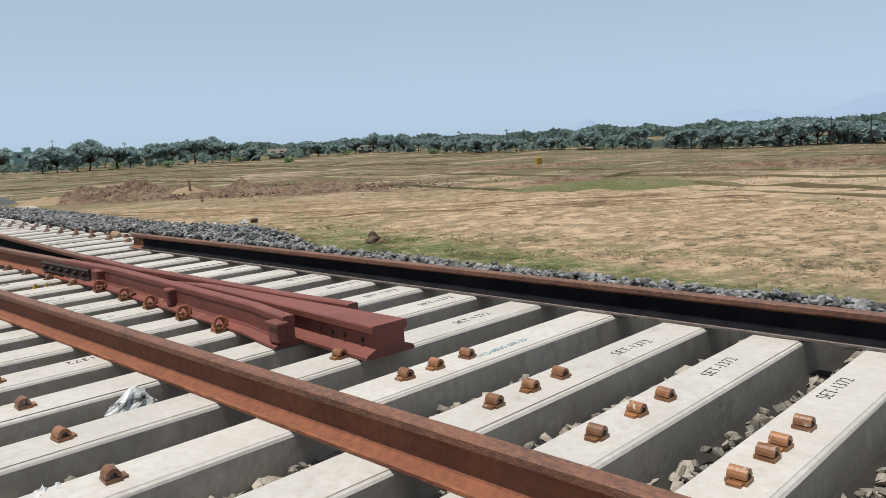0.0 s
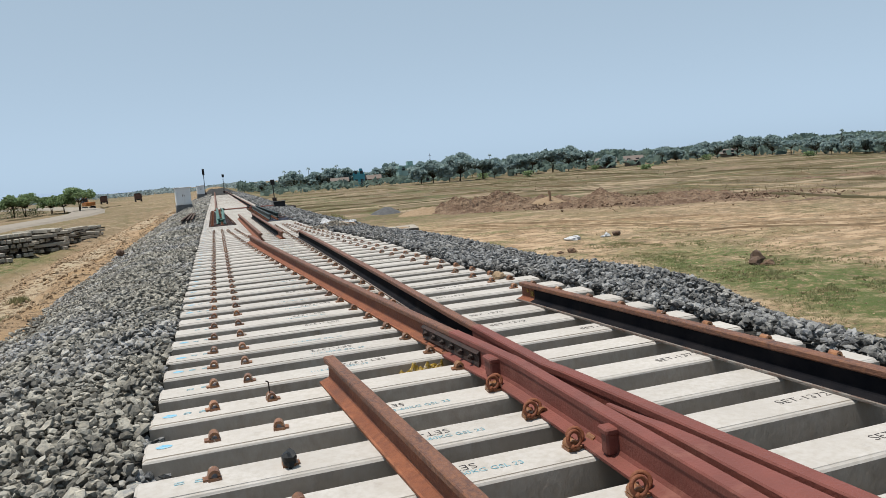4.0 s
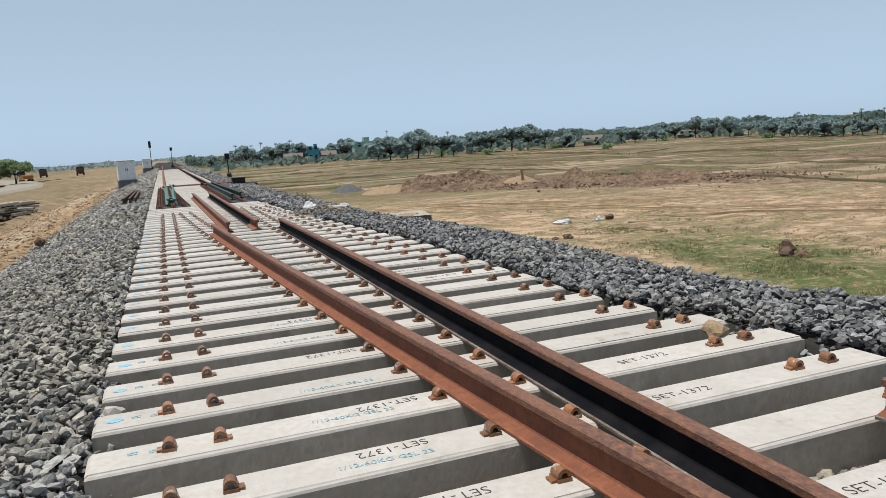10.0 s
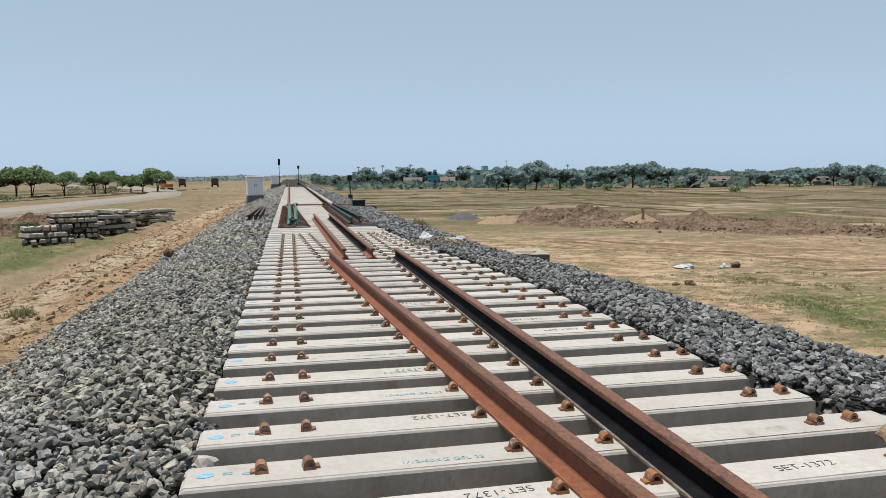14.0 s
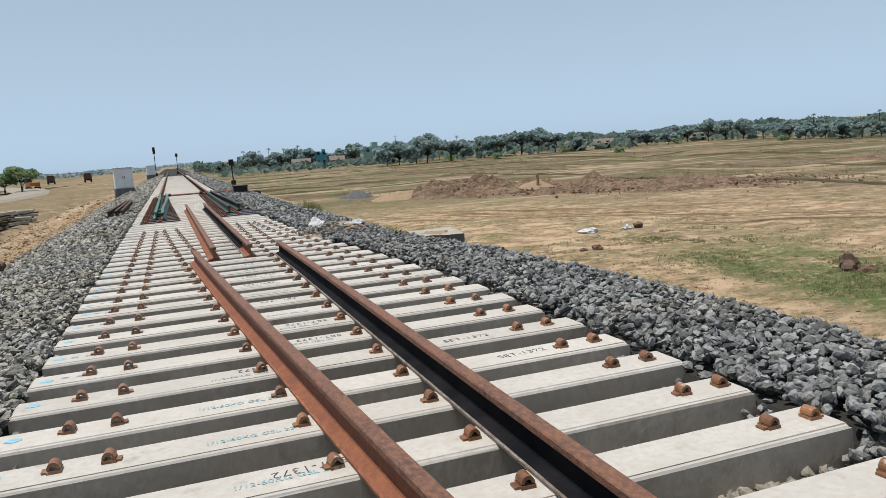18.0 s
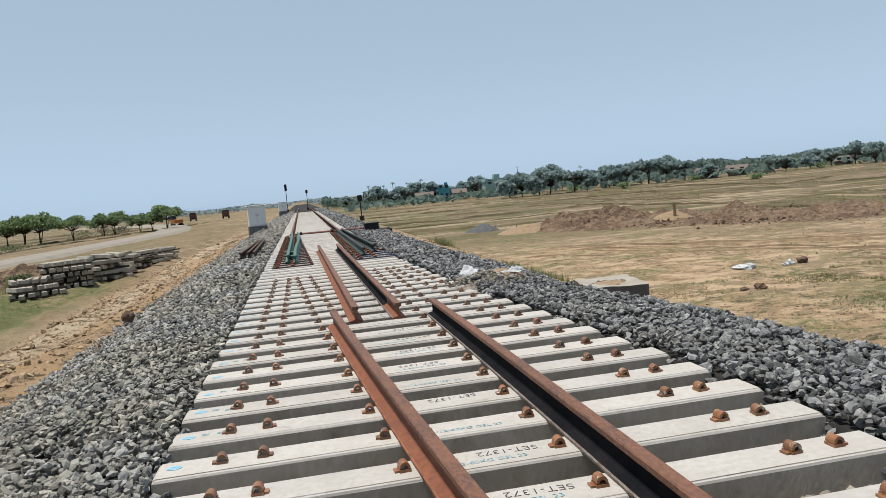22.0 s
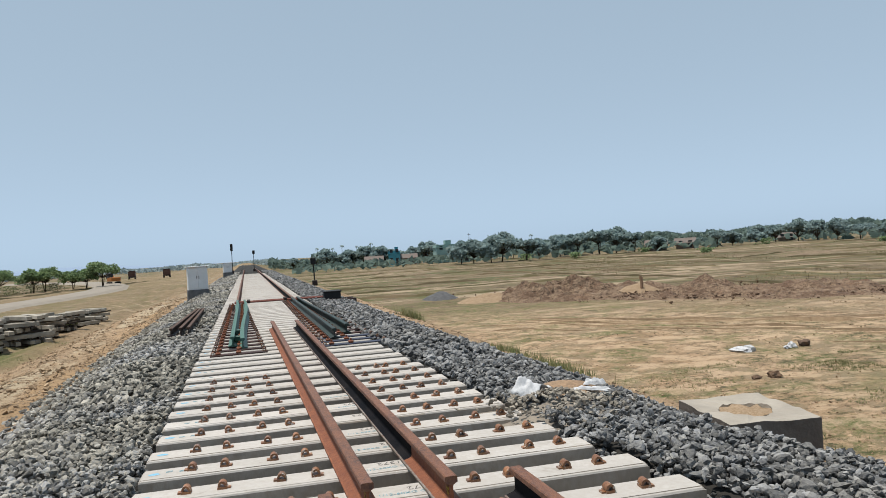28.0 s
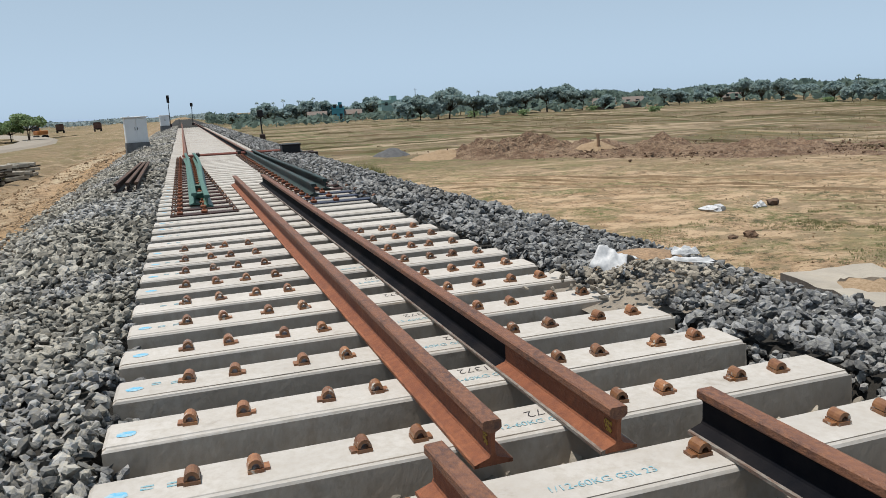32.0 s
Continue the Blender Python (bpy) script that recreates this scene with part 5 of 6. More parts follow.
heap(29.9, 70.5, FIELD_Z, 5.5, 4.6, 1.80, M_CLAY, "tall rough heap of turned brown clay", 4, -20, 0.6)
heap(34.6, 66.6, FIELD_Z, 4.8, 4.0, 1.09, M_CLAY, "pale brown heap of turned earth", 5, 15, 0.5)
heap(33.4, 64.4, FIELD_Z, 2.5, 2.1, 1.30, M_SAND, "pale orange sand heap around a post", 6, 0, 0.2)
heap(37.4, 60.6, FIELD_Z, 4.6, 3.5, 1.47, M_CLAY, "reddish brown heap of turned clay", 7, 40, 0.5)
heap(42.3, 53.4, FIELD_Z, 8.2, 5.5, 0.92, M_CLAY, "low spread of turned brown clay", 8, 25, 0.8)
heap(35.2, 57.3, FIELD_Z, 7.7, 3.9, 0.75, M_CLAY, "low rough bank of turned earth", 9, -30, 0.9)
heap(27.5, 63.9, FIELD_Z, 6.6, 2.8, 0.67, M_CLAY, "low rough bank of turned earth", 10, -35, 0.9)
heap(57.2, 34.2, FIELD_Z, 6.1, 2.4, 0.59, M_CLAY, "long low earth bank on the plain", 11, -35, 0.6)
heap(79.2, 57.3, FIELD_Z, 19.8, 2.8, 0.67, M_CLAY, "long low field bank", 12, -40, 0.5)
M_TURF = material("dry_turf", (0.150, 0.165, 0.062), 0.95, mix=(0.26, 0.215, 0.115), scale=0.5, fine=(0.105, 0.125, 0.042), bump=0.8, bump_scale=5, depth=0.12)
heap(51.7, 24.8, FIELD_Z, 10.5, 4.4, 0.88, M_TURF, "low mound overgrown with thin green turf", 31, -52, 0.35)
heap(54.4, 37.5, FIELD_Z, 6.6, 2.9, 0.33, M_SAND, "low pale spread of dry sand", 32, -35, 0.3)
heap(82.5, 19.9, FIELD_Z, 17.6, 3.3, 0.84, M_CLAY, "long rough field bank with turned clods", 13, -60, 0.8)
# churned ground round the heaps
vs, fs, nu, nv = [], [], 230, 120
for j in range(nv + 1):
    for i in range(nu + 1):
        u, v = i / nu, j / nv
        x, y = 20.3 + 26.4 * u + 12.6 * v, 67.1 - 31.9 * u + 10.4 * v
        e = min(1.0, 2.4 * min(u, 1 - u, v, 1 - v) + 0.42 * noise.noise((x * 0.5, y * 0.5, 1)))
        r = 0.30 * (0.4 - abs(noise.noise((x * 0.75, y * 0.75, 3)))) + 0.20 * (0.4 - abs(noise.noise((x * 1.9, y * 1.9, 5)))) + 0.02 * noise.noise((x * 3.1, y * 3.1, 2))
        vs.append((x, y, FIELD_Z + 0.10 + max(0.0, e) ** 1.5 * (0.06 + r * 1.5) - 0.30 * (1 - max(0.0, e))))
for j in range(nv):
    for i in range(nu):
        fs.append((j * (nu + 1) + i, j * (nu + 1) + i + 1, (j + 1) * (nu + 1) + i + 1, (j + 1) * (nu + 1) + i))
m = bpy.data.meshes.new("turned_earth")
m.from_pydata(vs, [], fs)
m.materials.append(M_CLAY)
m.shade_smooth()
cn = 3000
cu, cv = nprng.normal(0.45, 0.19, cn), nprng.normal(0.48, 0.19, cn)
cx, cy = 20.3 + 26.4 * cu + 12.6 * cv, 67.1 - 31.9 * cu + 10.4 * cv
stones("turned_clods", "brown clods thrown over the churned earth", np.stack([cx, cy, FIELD_Z + 0.14 + nprng.uniform(0, 0.25, cn) ** 1.5], 1), 0.04 + 0.12 * nprng.random(cn) ** 3, M_CLAY, category="clods")
tagged(new("turned_earth", m), "churned brown earth with clods between the heaps", "earth", kind="stuff")
heap(-18.5, 58.5, LEFT_Z, 5.5, 3.0, 1.5, M_CLAY, "rough brown earth heap beside the sleeper stack", 14, 20, 0.6)
heap(-16.5, 66.0, LEFT_Z, 4.5, 3.0, 1.1, M_CLAY, "rough brown earth heap behind the sleeper stack", 15, -10, 0.6)
heap(-24.5, 62, LEFT_Z, 10.0, 2.0, 0.7, M_CLAY, "long low spoil bank beside the road", 16, 60, 0.7)

M_OLDWOOD = material("weathered_wood", (0.48, 0.30, 0.19), 0.95, mix=(0.34, 0.21, 0.13), scale=4)
stump = thing("post_stump", pose(33.0, 63.4, FIELD_Z), "short weathered brown post standing in a sand heap", "post")
bm = bmesh.new(); rod(bm, (0, 0, 0), (0.08, 0, 0.95), 0.15, 0.14, 7); rod(bm, (0.08, 0, 0.93), (0.0, 0.04, 1.55), 0.14, 0.11, 7); rod(bm, (0.06, 0, 1.2), (0.22, 0, 1.45), 0.06, 0.05, 6); part("post", bm, M_OLDWOOD, stump)
mark = thing("marker_post", pose(79.7, 56.5, FIELD_Z), "small yellow painted marker stone on the field", "marker")
M_YELLOW = material("yellow_paint", (0.62, 0.42, 0.03), 0.7, mix=(0.5, 0.34, 0.04), scale=2)
bm = bmesh.new(); box(bm, -0.48, 0.48, -0.2, 0.2, -0.2, 1.35, 0.10); part("stone", bm, M_YELLOW, mark)

# ---------- stack of spare sleepers on the left plain ----------
M_OLDCONC = material("stacked_concrete", (0.60, 0.545, 0.46), 0.9, mix=(0.40, 0.36, 0.30), scale=2, bump=0.2, bump_scale=40, per_object=0.18)
srng = random.Random(8)
bm = sleeper_mesh(-1.05, 1.05)
me_spare = bpy.data.meshes.new("spare_sleeper")
bm.to_mesh(me_spare)
bm.free()
me_spare.materials.append(M_OLDCONC)
M_BATTEN = material("dark_batten", (0.05, 0.04, 0.035), 0.9, mix=(0.09, 0.07, 0.05), scale=4)
for si, (sx, sy, tiers, spin) in enumerate(((-14.6, 47.0, 3, -64), (-14.0, 50.6, 5, -68), (-12.7, 54.2, 5, -58), (-12.8, 57.6, 4, -40), (-12.5, 62.0, 4, -25), (-12.4, 66.5, 3, -38), (-12.2, 71.0, 3, -30))):
    wild = 0.8 if si == 1 else 1.6
    for tr in range(tiers):
        turn = spin + wild * srng.uniform(-9, 9) + (84 if (tr + si) % 2 and si > 1 else 0)
        drift = wild * srng.uniform(-0.35, 0.35)
        for r in range(7):
            if tr and srng.random() < 0.16 * wild + 0.04:
                continue
            o = tagged(new("spare_sleeper", me_spare), "spare pale concrete sleeper lying in a stack on the earth", "sleeper", "stacked spare sleepers")
            o.matrix_world = pose(sx, sy, LEFT_Z + 0.25 + tr * 0.345, 0, 0, turn) @ pose(drift + srng.uniform(-0.4, 0.4) * wild, -1.15 + 0.40 * r, 0.075, srng.uniform(-2, 2) * wild, srng.uniform(-1.2, 1.2) * wild, srng.uniform(-5, 5) * wild)
        for bx in (-0.8, -0.27, 0.27, 0.8):
            bm = bmesh.new()
            box(bm, -0.06, 0.06, -1.35, 1.4, 0, 0.105)
            o = part("batten", bm, M_BATTEN)
            tagged(o, "dark timber batten between layers of stacked sleepers", "batten", "battens in the sleeper stacks")
            o.matrix_world = pose(sx, sy, LEFT_Z + 0.0 + tr * 0.345, 0, 0, turn) @ pose(bx + drift, 0, 0)

# ---------- vehicles far off ----------
M_TRUCKRED = material("dusty_brown_truck_paint", (0.12, 0.055, 0.045), 0.7, mix=(0.17, 0.10, 0.075), scale=1.5)
M_TYRE = material("tyre_rubber", (0.02, 0.02, 0.02), 0.9)
M_ORANGE = material("orange_machine_paint", (0.55, 0.20, 0.04), 0.6, mix=(0.42, 0.16, 0.05), scale=1.5)


def truck(x, y, spin, label):
    t = thing("dump_truck", pose(x, y, LEFT_Z + 0.05, 0, 0, spin), label, "truck")
    bm = bmesh.new(); box(bm, -1.15, 1.15, -2.6, 2.0, 1.05, 1.2); box(bm, -1.15, -1.05, -2.6, 2.0, 1.2, 2.9); box(bm, 1.05, 1.15, -2.6, 2.0, 1.2, 2.9); box(bm, -1.05, 1.05, -2.6, -2.5, 1.2, 2.7); box(bm, -1.05, 1.05, 1.9, 2.0, 1.2, 3.1)
    bed = part("dump_bed", bm, M_TRUCKRED, t)
    for i in range(4):
        bm = bmesh.new(); yy = -2.2 + i * 1.15; box(bm, -1.21, -1.15, yy - 0.06, yy + 0.06, 1.2, 2.85); part("bed_rib", bm, M_TRUCKRED, bed)
    bm = bmesh.new(); box(bm, -1.15, 1.15, 2.25, 3.9, 0.75, 2.75, 0.12); part("cab", bm, M_TRUCKRED, t)
    bm = bmesh.new(); box(bm, -1.0, 1.0, 3.86, 3.93, 1.7, 2.5); part("windscreen", bm, M_WINDOW, t)
    bm = bmesh.new(); box(bm, -0.45, 0.45, -2.5, 3.7, 0.6, 1.0); part("chassis", bm, M_TYRE, t)
    for yy in (-1.9, -0.7, 2.9):
        for xx in (-1.0, 1.0):
            bm = bmesh.new(); rod(bm, (xx - 0.18, yy, 0.5), (xx + 0.18, yy, 0.5), 0.5, seg=16); w = part("wheel", bm, M_TYRE, t)
            bm = bmesh.new(); rod(bm, (xx - 0.19, yy, 0.5), (xx + 0.19, yy, 0.5), 0.25, seg=12); part("rim", bm, M_TRUCKRED, w)


truck(-26.9, 290, 8, "dusty red-brown dump truck standing on the earth track")
truck(-39.8, 300, 5, "dusty dark dump truck parked farther along the track")
exc = thing("excavator", pose(-33.8, 222, LEFT_Z, 0, 0, 30), "orange crawler excavator at work beside the road", "excavator")
for xx in (-1.1, 1.1):
    bm = bmesh.new(); box(bm, xx - 0.3, xx + 0.3, -1.8, 1.8, 0, 0.85, 0.3); part("track", bm, M_TYRE, exc)
bm = bmesh.new(); box(bm, -1.3, 1.3, -1.7, 1.2, 0.95, 2.0, 0.15); part("body", bm, M_ORANGE, exc)
bm = bmesh.new(); box(bm, -1.3, -0.1, -0.2, 1.3, 1.9, 3.1, 0.1); part("cab", bm, M_WINDOW, exc)
bm = bmesh.new(); rod(bm, (0.4, 1.0, 1.7), (0.4, 3.0, 4.2), 0.24, 0.2, 6); part("boom", bm, M_ORANGE, exc)
bm = bmesh.new(); rod(bm, (0.4, 3.0, 4.2), (0.4, 5.2, 2.6), 0.2, 0.15, 6); part("arm", bm, M_ORANGE, exc)
bm = bmesh.new(); box(bm, 0.0, 0.8, 4.7, 5.5, 1.7, 2.5, 0.15); part("bucket", bm, M_DARKIRON, exc)

# ---------- boulders and debris ----------
M_BOULDER = material("brown_boulder", (0.21, 0.14, 0.10), 0.95, mix=(0.12, 0.08, 0.06), scale=3, bump=0.6, bump_scale=12)


def lump(name, x, y, z, sx, sy, sz, mat, label, cat, seed, jag=0.36):
    bm = bmesh.new()
    bmesh.ops.create_icosphere(bm, subdivisions=2, radius=1)
    for v in bm.verts:
        q = v.co * 1.3 + Vector((seed * 3.7, seed, 0))
        v.co *= 1 + jag * noise.noise(q) * 1.6 + jag * 0.5 * noise.noise(q * 3.1)
        v.co = Vector((v.co.x * sx, v.co.y * sy, v.co.z * sz))
    ob = part(name, bm, mat)
    tagged(ob, label, cat)
    ob.matrix_world = pose(x, y, z, 0, 0, seed * 40)
    return ob


lump("boulder", 20.8, 17.1, FIELD_Z + 0.20, 0.31, 0.25, 0.25, M_BOULDER, "dark brown boulder lying on green grass", "boulder", 1, 0.6)
lump("boulder", 20.3, 16.6, FIELD_Z + 0.13, 0.24, 0.22, 0.24, M_BOULDER, "brown boulder leaning beside a larger one", "boulder", 2)
lump("boulder", 20.6, 16.2, FIELD_Z + 0.06, 0.24, 0.22, 0.17, M_CLAY, "small clay lump beside two boulders", "boulder", 3)
lump("stone_lump", 17.2, 26.5, FIELD_Z + 0.08, 0.24, 0.20, 0.16, M_CLAY, "small brown stone on dry earth", "stone", 4)
lump("stone_lump", 16.6, 26.6, FIELD_Z + 0.03, 0.22, 0.16, 0.09, M_CLAY, "flat brown clod on dry earth", "stone", 5)
lump("earth_clod", 3.19, -0.32, 0.03, 0.09, 0.07, 0.05, M_SAND, "rust-yellow clod lying on the ballast", "clod", 6)
lump("earth_clod", -2.62, 14.8, -0.36, 0.13, 0.10, 0.10, M_BOULDER, "dark brown clod at the ballast's foot", "clod", 7)
M_BAG = material("white_plastic_bag", (0.95, 0.95, 0.94), 0.5, mix=(0.75, 0.75, 0.74), scale=9, bump=0.4, bump_scale=30)
# a folded bag, wide at its foot and drawn together at the top
paper = thing("plastic_bag", pose(0.73, -7.36, -0.10, 0, 0, 20), "crumpled white printed plastic bag standing between two sleepers", "litter")
M_PRINT = material("dark_print", (0.10, 0.11, 0.11), 0.5, mix=(0.85, 0.86, 0.84), scale=22, bump=0, spread=(0.46, 0.58))
for nm, lo, hi, grow, mt in (("bag", 0.0, 1.0, 0.0, M_BAG), ("print", 0.55, 0.68, 0.002, M_PRINT)):
    bm = bmesh.new()
    rings = []
    for iz in range(9):
        f = lo + (hi - lo) * iz / 8
        ring = []
        for ia in range(22):
            a = 2 * math.pi * ia / 22
            w = noise.noise((math.cos(a) * 2.2, math.sin(a) * 2.2, f * 3.0))
            ring.append(bm.verts.new(((0.15 * (1 - 0.88 * f ** 1.8) * (1 + 0.35 * w) + grow) * math.cos(a) + 0.02 * f, (0.055 * (1 - 0.85 * f ** 1.8) * (1 + 0.6 * w) + grow) * math.sin(a), 0.14 * f)))
        rings.append(ring)
    for r0, r1 in zip(rings, rings[1:]):
        for ia in range(22):
            bm.faces.new((r0[ia], r0[(ia + 1) % 22], r1[(ia + 1) % 22], r1[ia]))
    if nm == "bag":
        bm.faces.new(rings[-1])
    part(nm, bm, mt, paper)
lump("concrete_lump", -0.29, 0.285, -0.07, 0.07, 0.06, 0.06, M_CONC, "broken white concrete lump at a sleeper end", "rubble", 9)
M_PLASTIC = material("white_plastic_sheet", (0.88, 0.88, 0.89), 0.6, mix=(0.55, 0.56, 0.58), scale=14, bump=0.3, bump_scale=25)
M_WRAP = material("yellow_wrapper", (0.55, 0.36, 0.06), 0.4, mix=(0.60, 0.52, 0.40), scale=30, bump=0.4, bump_scale=60, spread=(0.5, 0.6))


def crumple(name, x, y, z, w, d, h, mat, label, cat, seed, spin=0, freq=4.2):
    n = 16
    vs, fs = [], []
    for j in range(n + 1):
        for i in range(n + 1):
            u, v = i / n - 0.5, j / n - 0.5
            q = (u * freq + seed, v * freq, seed * 2.0)
            edge = 1 - 2 * max(abs(u), abs(v))
            zz = 0.75 * h * (0.25 + 0.9 * abs(noise.noise(q)) + 0.5 * noise.noise((q[0] * 2.5, q[1] * 2.5, 1)) * 0.6) * min(1, edge * 3 + 0.2)
            vs.append((u * w * (1 + 0.35 * noise.noise((q[0], q[1], 5))), v * d * (1 + 0.35 * noise.noise((q[1], q[0], 8))), zz))
    for j in range(n):
        for i in range(n):
            fs.append((j * (n + 1) + i, j * (n + 1) + i + 1, (j + 1) * (n + 1) + i + 1, (j + 1) * (n + 1) + i))
    m = bpy.data.meshes.new(name)
    m.from_pydata(vs, [], fs)
    m.materials.append(mat)
    ob = tagged(new(name, m), label, cat)
    so = ob.modifiers.new("thickness", "SOLIDIFY")
    so.thickness = 0.004
    ob.matrix_world = pose(x, y, z, 0, 0, spin)


for x, y, a, b, c, sd in ((19.7, 31.8, 0.44, 0.22, 0.13, 21), (20.0, 31.6, 0.24, 0.18, 0.20, 22), (21.9, 31.4, 0.26, 0.2, 0.18, 23), (21.5, 31.2, 0.20, 0.14, 0.06, 24)):
    lump("plastic_debris", x, y, FIELD_Z + 0.08, a, b, c, M_PLASTIC, "crumpled white plastic lying on the plain", "litter", sd, 0.55)
lump("stone_lump", 22.6, 31.5, FIELD_Z + 0.12, 0.3, 0.25, 0.18, M_BOULDER, "brown rubble lump beside plastic litter", "stone", 10)
crumple("yellow_wrapper", 1.38, -3.53, -0.11, 0.42, 0.15, 0.17, M_WRAP, "crumpled yellow plastic wrapper between sleepers", "litter", 3, 20)
lump("black_bag", 0.346, -5.0, 0.035, 0.05, 0.035, 0.045, M_BLACK, "small crumpled black bag on a sleeper", "litter", 11)
# burst sack with sand on the ballast
M_GRIT = material("grey_brown_grit", (0.40, 0.345, 0.28), 0.95, mix=(0.27, 0.235, 0.20), scale=6, bump=0.6, bump_scale=40)
M_ORANGESAND = material("orange_building_sand", (0.52, 0.345, 0.21), 0.95, mix=(0.40, 0.265, 0.165), scale=5, fine=(0.26, 0.18, 0.12), bump=0.8, bump_scale=25)
heap(3.36, 11.52, 0.05, 0.44, 0.46, 0.25, M_ORANGESAND, "spilled orange-brown sand over the ballast", 20, 20, 0.6)
heap(2.95, 10.85, 0.06, 0.55, 0.52, 0.15, M_GRIT, "spilled grey grit over the ballast", 21, 0, 0.8)
n = 420
gx2, gy2 = nprng.normal(2.98, 0.26, n), nprng.normal(10.88, 0.25, n)
stones("grit_stones", "small stones mixed into the spilled grit", np.stack([gx2, gy2, 0.05 + 0.13 * np.exp(-((gx2 - 2.95) ** 2 + (gy2 - 10.85) ** 2) / 0.10)], 1), nprng.uniform(0.010, 0.028, n), M_CRIBSTONE)
# a sack folded over its ridge, one side slipping down
vs, fs, n = [], [], 14
for jv in range(n + 1):
    for iu in range(n + 1):
        u, v = 2 * iu / n - 1, jv / n - 0.5
        ridge = max(0.0, 1 - abs(u + 0.5 * v)) ** 0.8
        q = (u * 1.4, v * 1.7, 4.0)
        vs.append((0.17 * u + 0.03 * noise.noise(q), 0.22 * v * (1.2 - 0.5 * ridge), 0.17 * ridge * (0.8 + 0.5 * v) + 0.05 * noise.noise((q[0] * 2, q[1] * 2, 1))))
fs = [(jv * (n + 1) + iu, jv * (n + 1) + iu + 1, (jv + 1) * (n + 1) + iu + 1, (jv + 1) * (n + 1) + iu) for jv in range(n) for iu in range(n)]
m = bpy.data.meshes.new("torn_sack")
m.from_pydata(vs, [], fs)
m.shade_smooth()
m.materials.append(M_PLASTIC)
ob = tagged(new("torn_sack", m), "torn white woven sack folded on spilled sand", "sack")
so = ob.modifiers.new("thickness", "SOLIDIFY")
so.thickness = 0.004
ob.matrix_world = pose(2.85, 11.15, 0.09, 0, 0, 35)
crumple("torn_sack", 3.52, 11.28, 0.10, 0.20, 0.12, 0.10, M_PLASTIC, "torn white woven sack flat on spilled sand", "sack", 5, -30, 2.2)
crumple("torn_sack", 3.36, 11.02, 0.11, 0.32, 0.11, 0.06, M_PLASTIC, "torn bluish sack strip on the ballast slope", "sack", 6, -40, 2.4)
M_CHALK = material("yellow_chalk_paint", (0.50, 0.34, 0.06), 0.9, mix=(0.20, 0.07, 0.04), scale=70, spread=(0.46, 0.54), bump=0)
# yellow paint marks on the ends of the rails
for x, y, z, w, h in ((2.901, -1.97, 0.062, 0.07, 0.05), (2.895, -1.88, 0.088, 0.05, 0.03), (1.480, 8.95, 0.06, 0.05, 0.045), (1.021, 9.03, 0.07, 0.04, 0.05)):
    bm = bmesh.new()
    box(bm, -0.003, 0.003, -w / 2, w / 2, 0, h, 0.001)
    o = part("paint_mark", bm, M_CHALK)
    tagged(o, "yellow chalk mark painted on a rail's web", "paint mark", "yellow paint marks")
    o.matrix_world = pose(x, y, z)
M_FOIL = material("blue_foil", (0.20, 0.34, 0.52), 0.3, mix=(0.75, 0.80, 0.85), scale=40, bump=0.4, bump_scale=50, spread=(0.45, 0.55))
crumple("foil_packet", 3.83, -6.16, 0.0, 0.14, 0.10, 0.07, M_FOIL, "crumpled blue and silver foil packet at a sleeper end", "litter", 9, 30)
crumple("plastic_bag", 0.13, -8.15, -0.03, 0.17, 0.10, 0.06, M_BAG, "torn white plastic sheet lying on a sleeper", "litter", 12, 25)
wedge = thing("concrete_wedge", pose(2.83, -9.03, -0.10, 6, 0, 8), "small grey concrete wedge lying between two sleepers", "rubble")
bm = bmesh.new(); box(bm, -0.065, 0.065, -0.04, 0.04, -0.09, 0.045, 0.01); part("block", bm, M_CHAMBER, wedge)
# a bent wire in one of the sleepers
wire = thing("bent_wire", pose(0.335, -7 * S, 0), "thin dark wire sticking up from a sleeper insert", "wire")
bm = bmesh.new(); rod(bm, (0, 0, 0.03), (-0.005, 0, 0.12), 0.004, seg=6); rod(bm, (-0.005, 0, 0.12), (-0.02, 0, 0.128), 0.004, seg=6); part("wire", bm, M_DARKIRON, wire)

# ---------- weeds ----------
M_GRASS = material("dry_green_grass", (0.29, 0.33, 0.14), 0.8, mix=(0.42, 0.37, 0.20), scale=0.8, bump=0, per_island=0.3, thin=0.5)
grng = random.Random(31)


def blades(points, h0, h1):
    vs, fs = [], []
    for x, y, z in points:
        for _ in range(4):
            a, h = grng.uniform(0, 6.28), grng.uniform(h0, h1)
            l = h * grng.uniform(0.2, 0.7)
            n = len(vs)
            ox, oy = x + grng.uniform(-0.05, 0.05), y + grng.uniform(-0.05, 0.05)
            vs += [(ox - 0.012 * math.sin(a), oy + 0.012 * math.cos(a), z - 0.02), (ox + 0.012 * math.sin(a), oy - 0.012 * math.cos(a), z - 0.02), (ox + l * math.cos(a), oy + l * math.sin(a), z + h)]
            fs.append((n, n + 1, n + 2))
    m = bpy.data.meshes.new("grass")
    m.from_pydata(vs, [], fs)
    m.materials.append(M_GRASS)
    return m


pts = []
while len(pts) < 13000:
    y = grng.uniform(-14, 30)
    x = grng.gauss(18.2, 1.7) + 0.12 * y if grng.random() < 0.6 else grng.uniform(7.5, 26)
    if noise.noise((x * 0.35, y * 0.35, 4)) + 0.35 * noise.noise((x * 1.9, y * 1.9, 9)) > 0.10:
        pts.append((x, y, ground_z(x, y)))
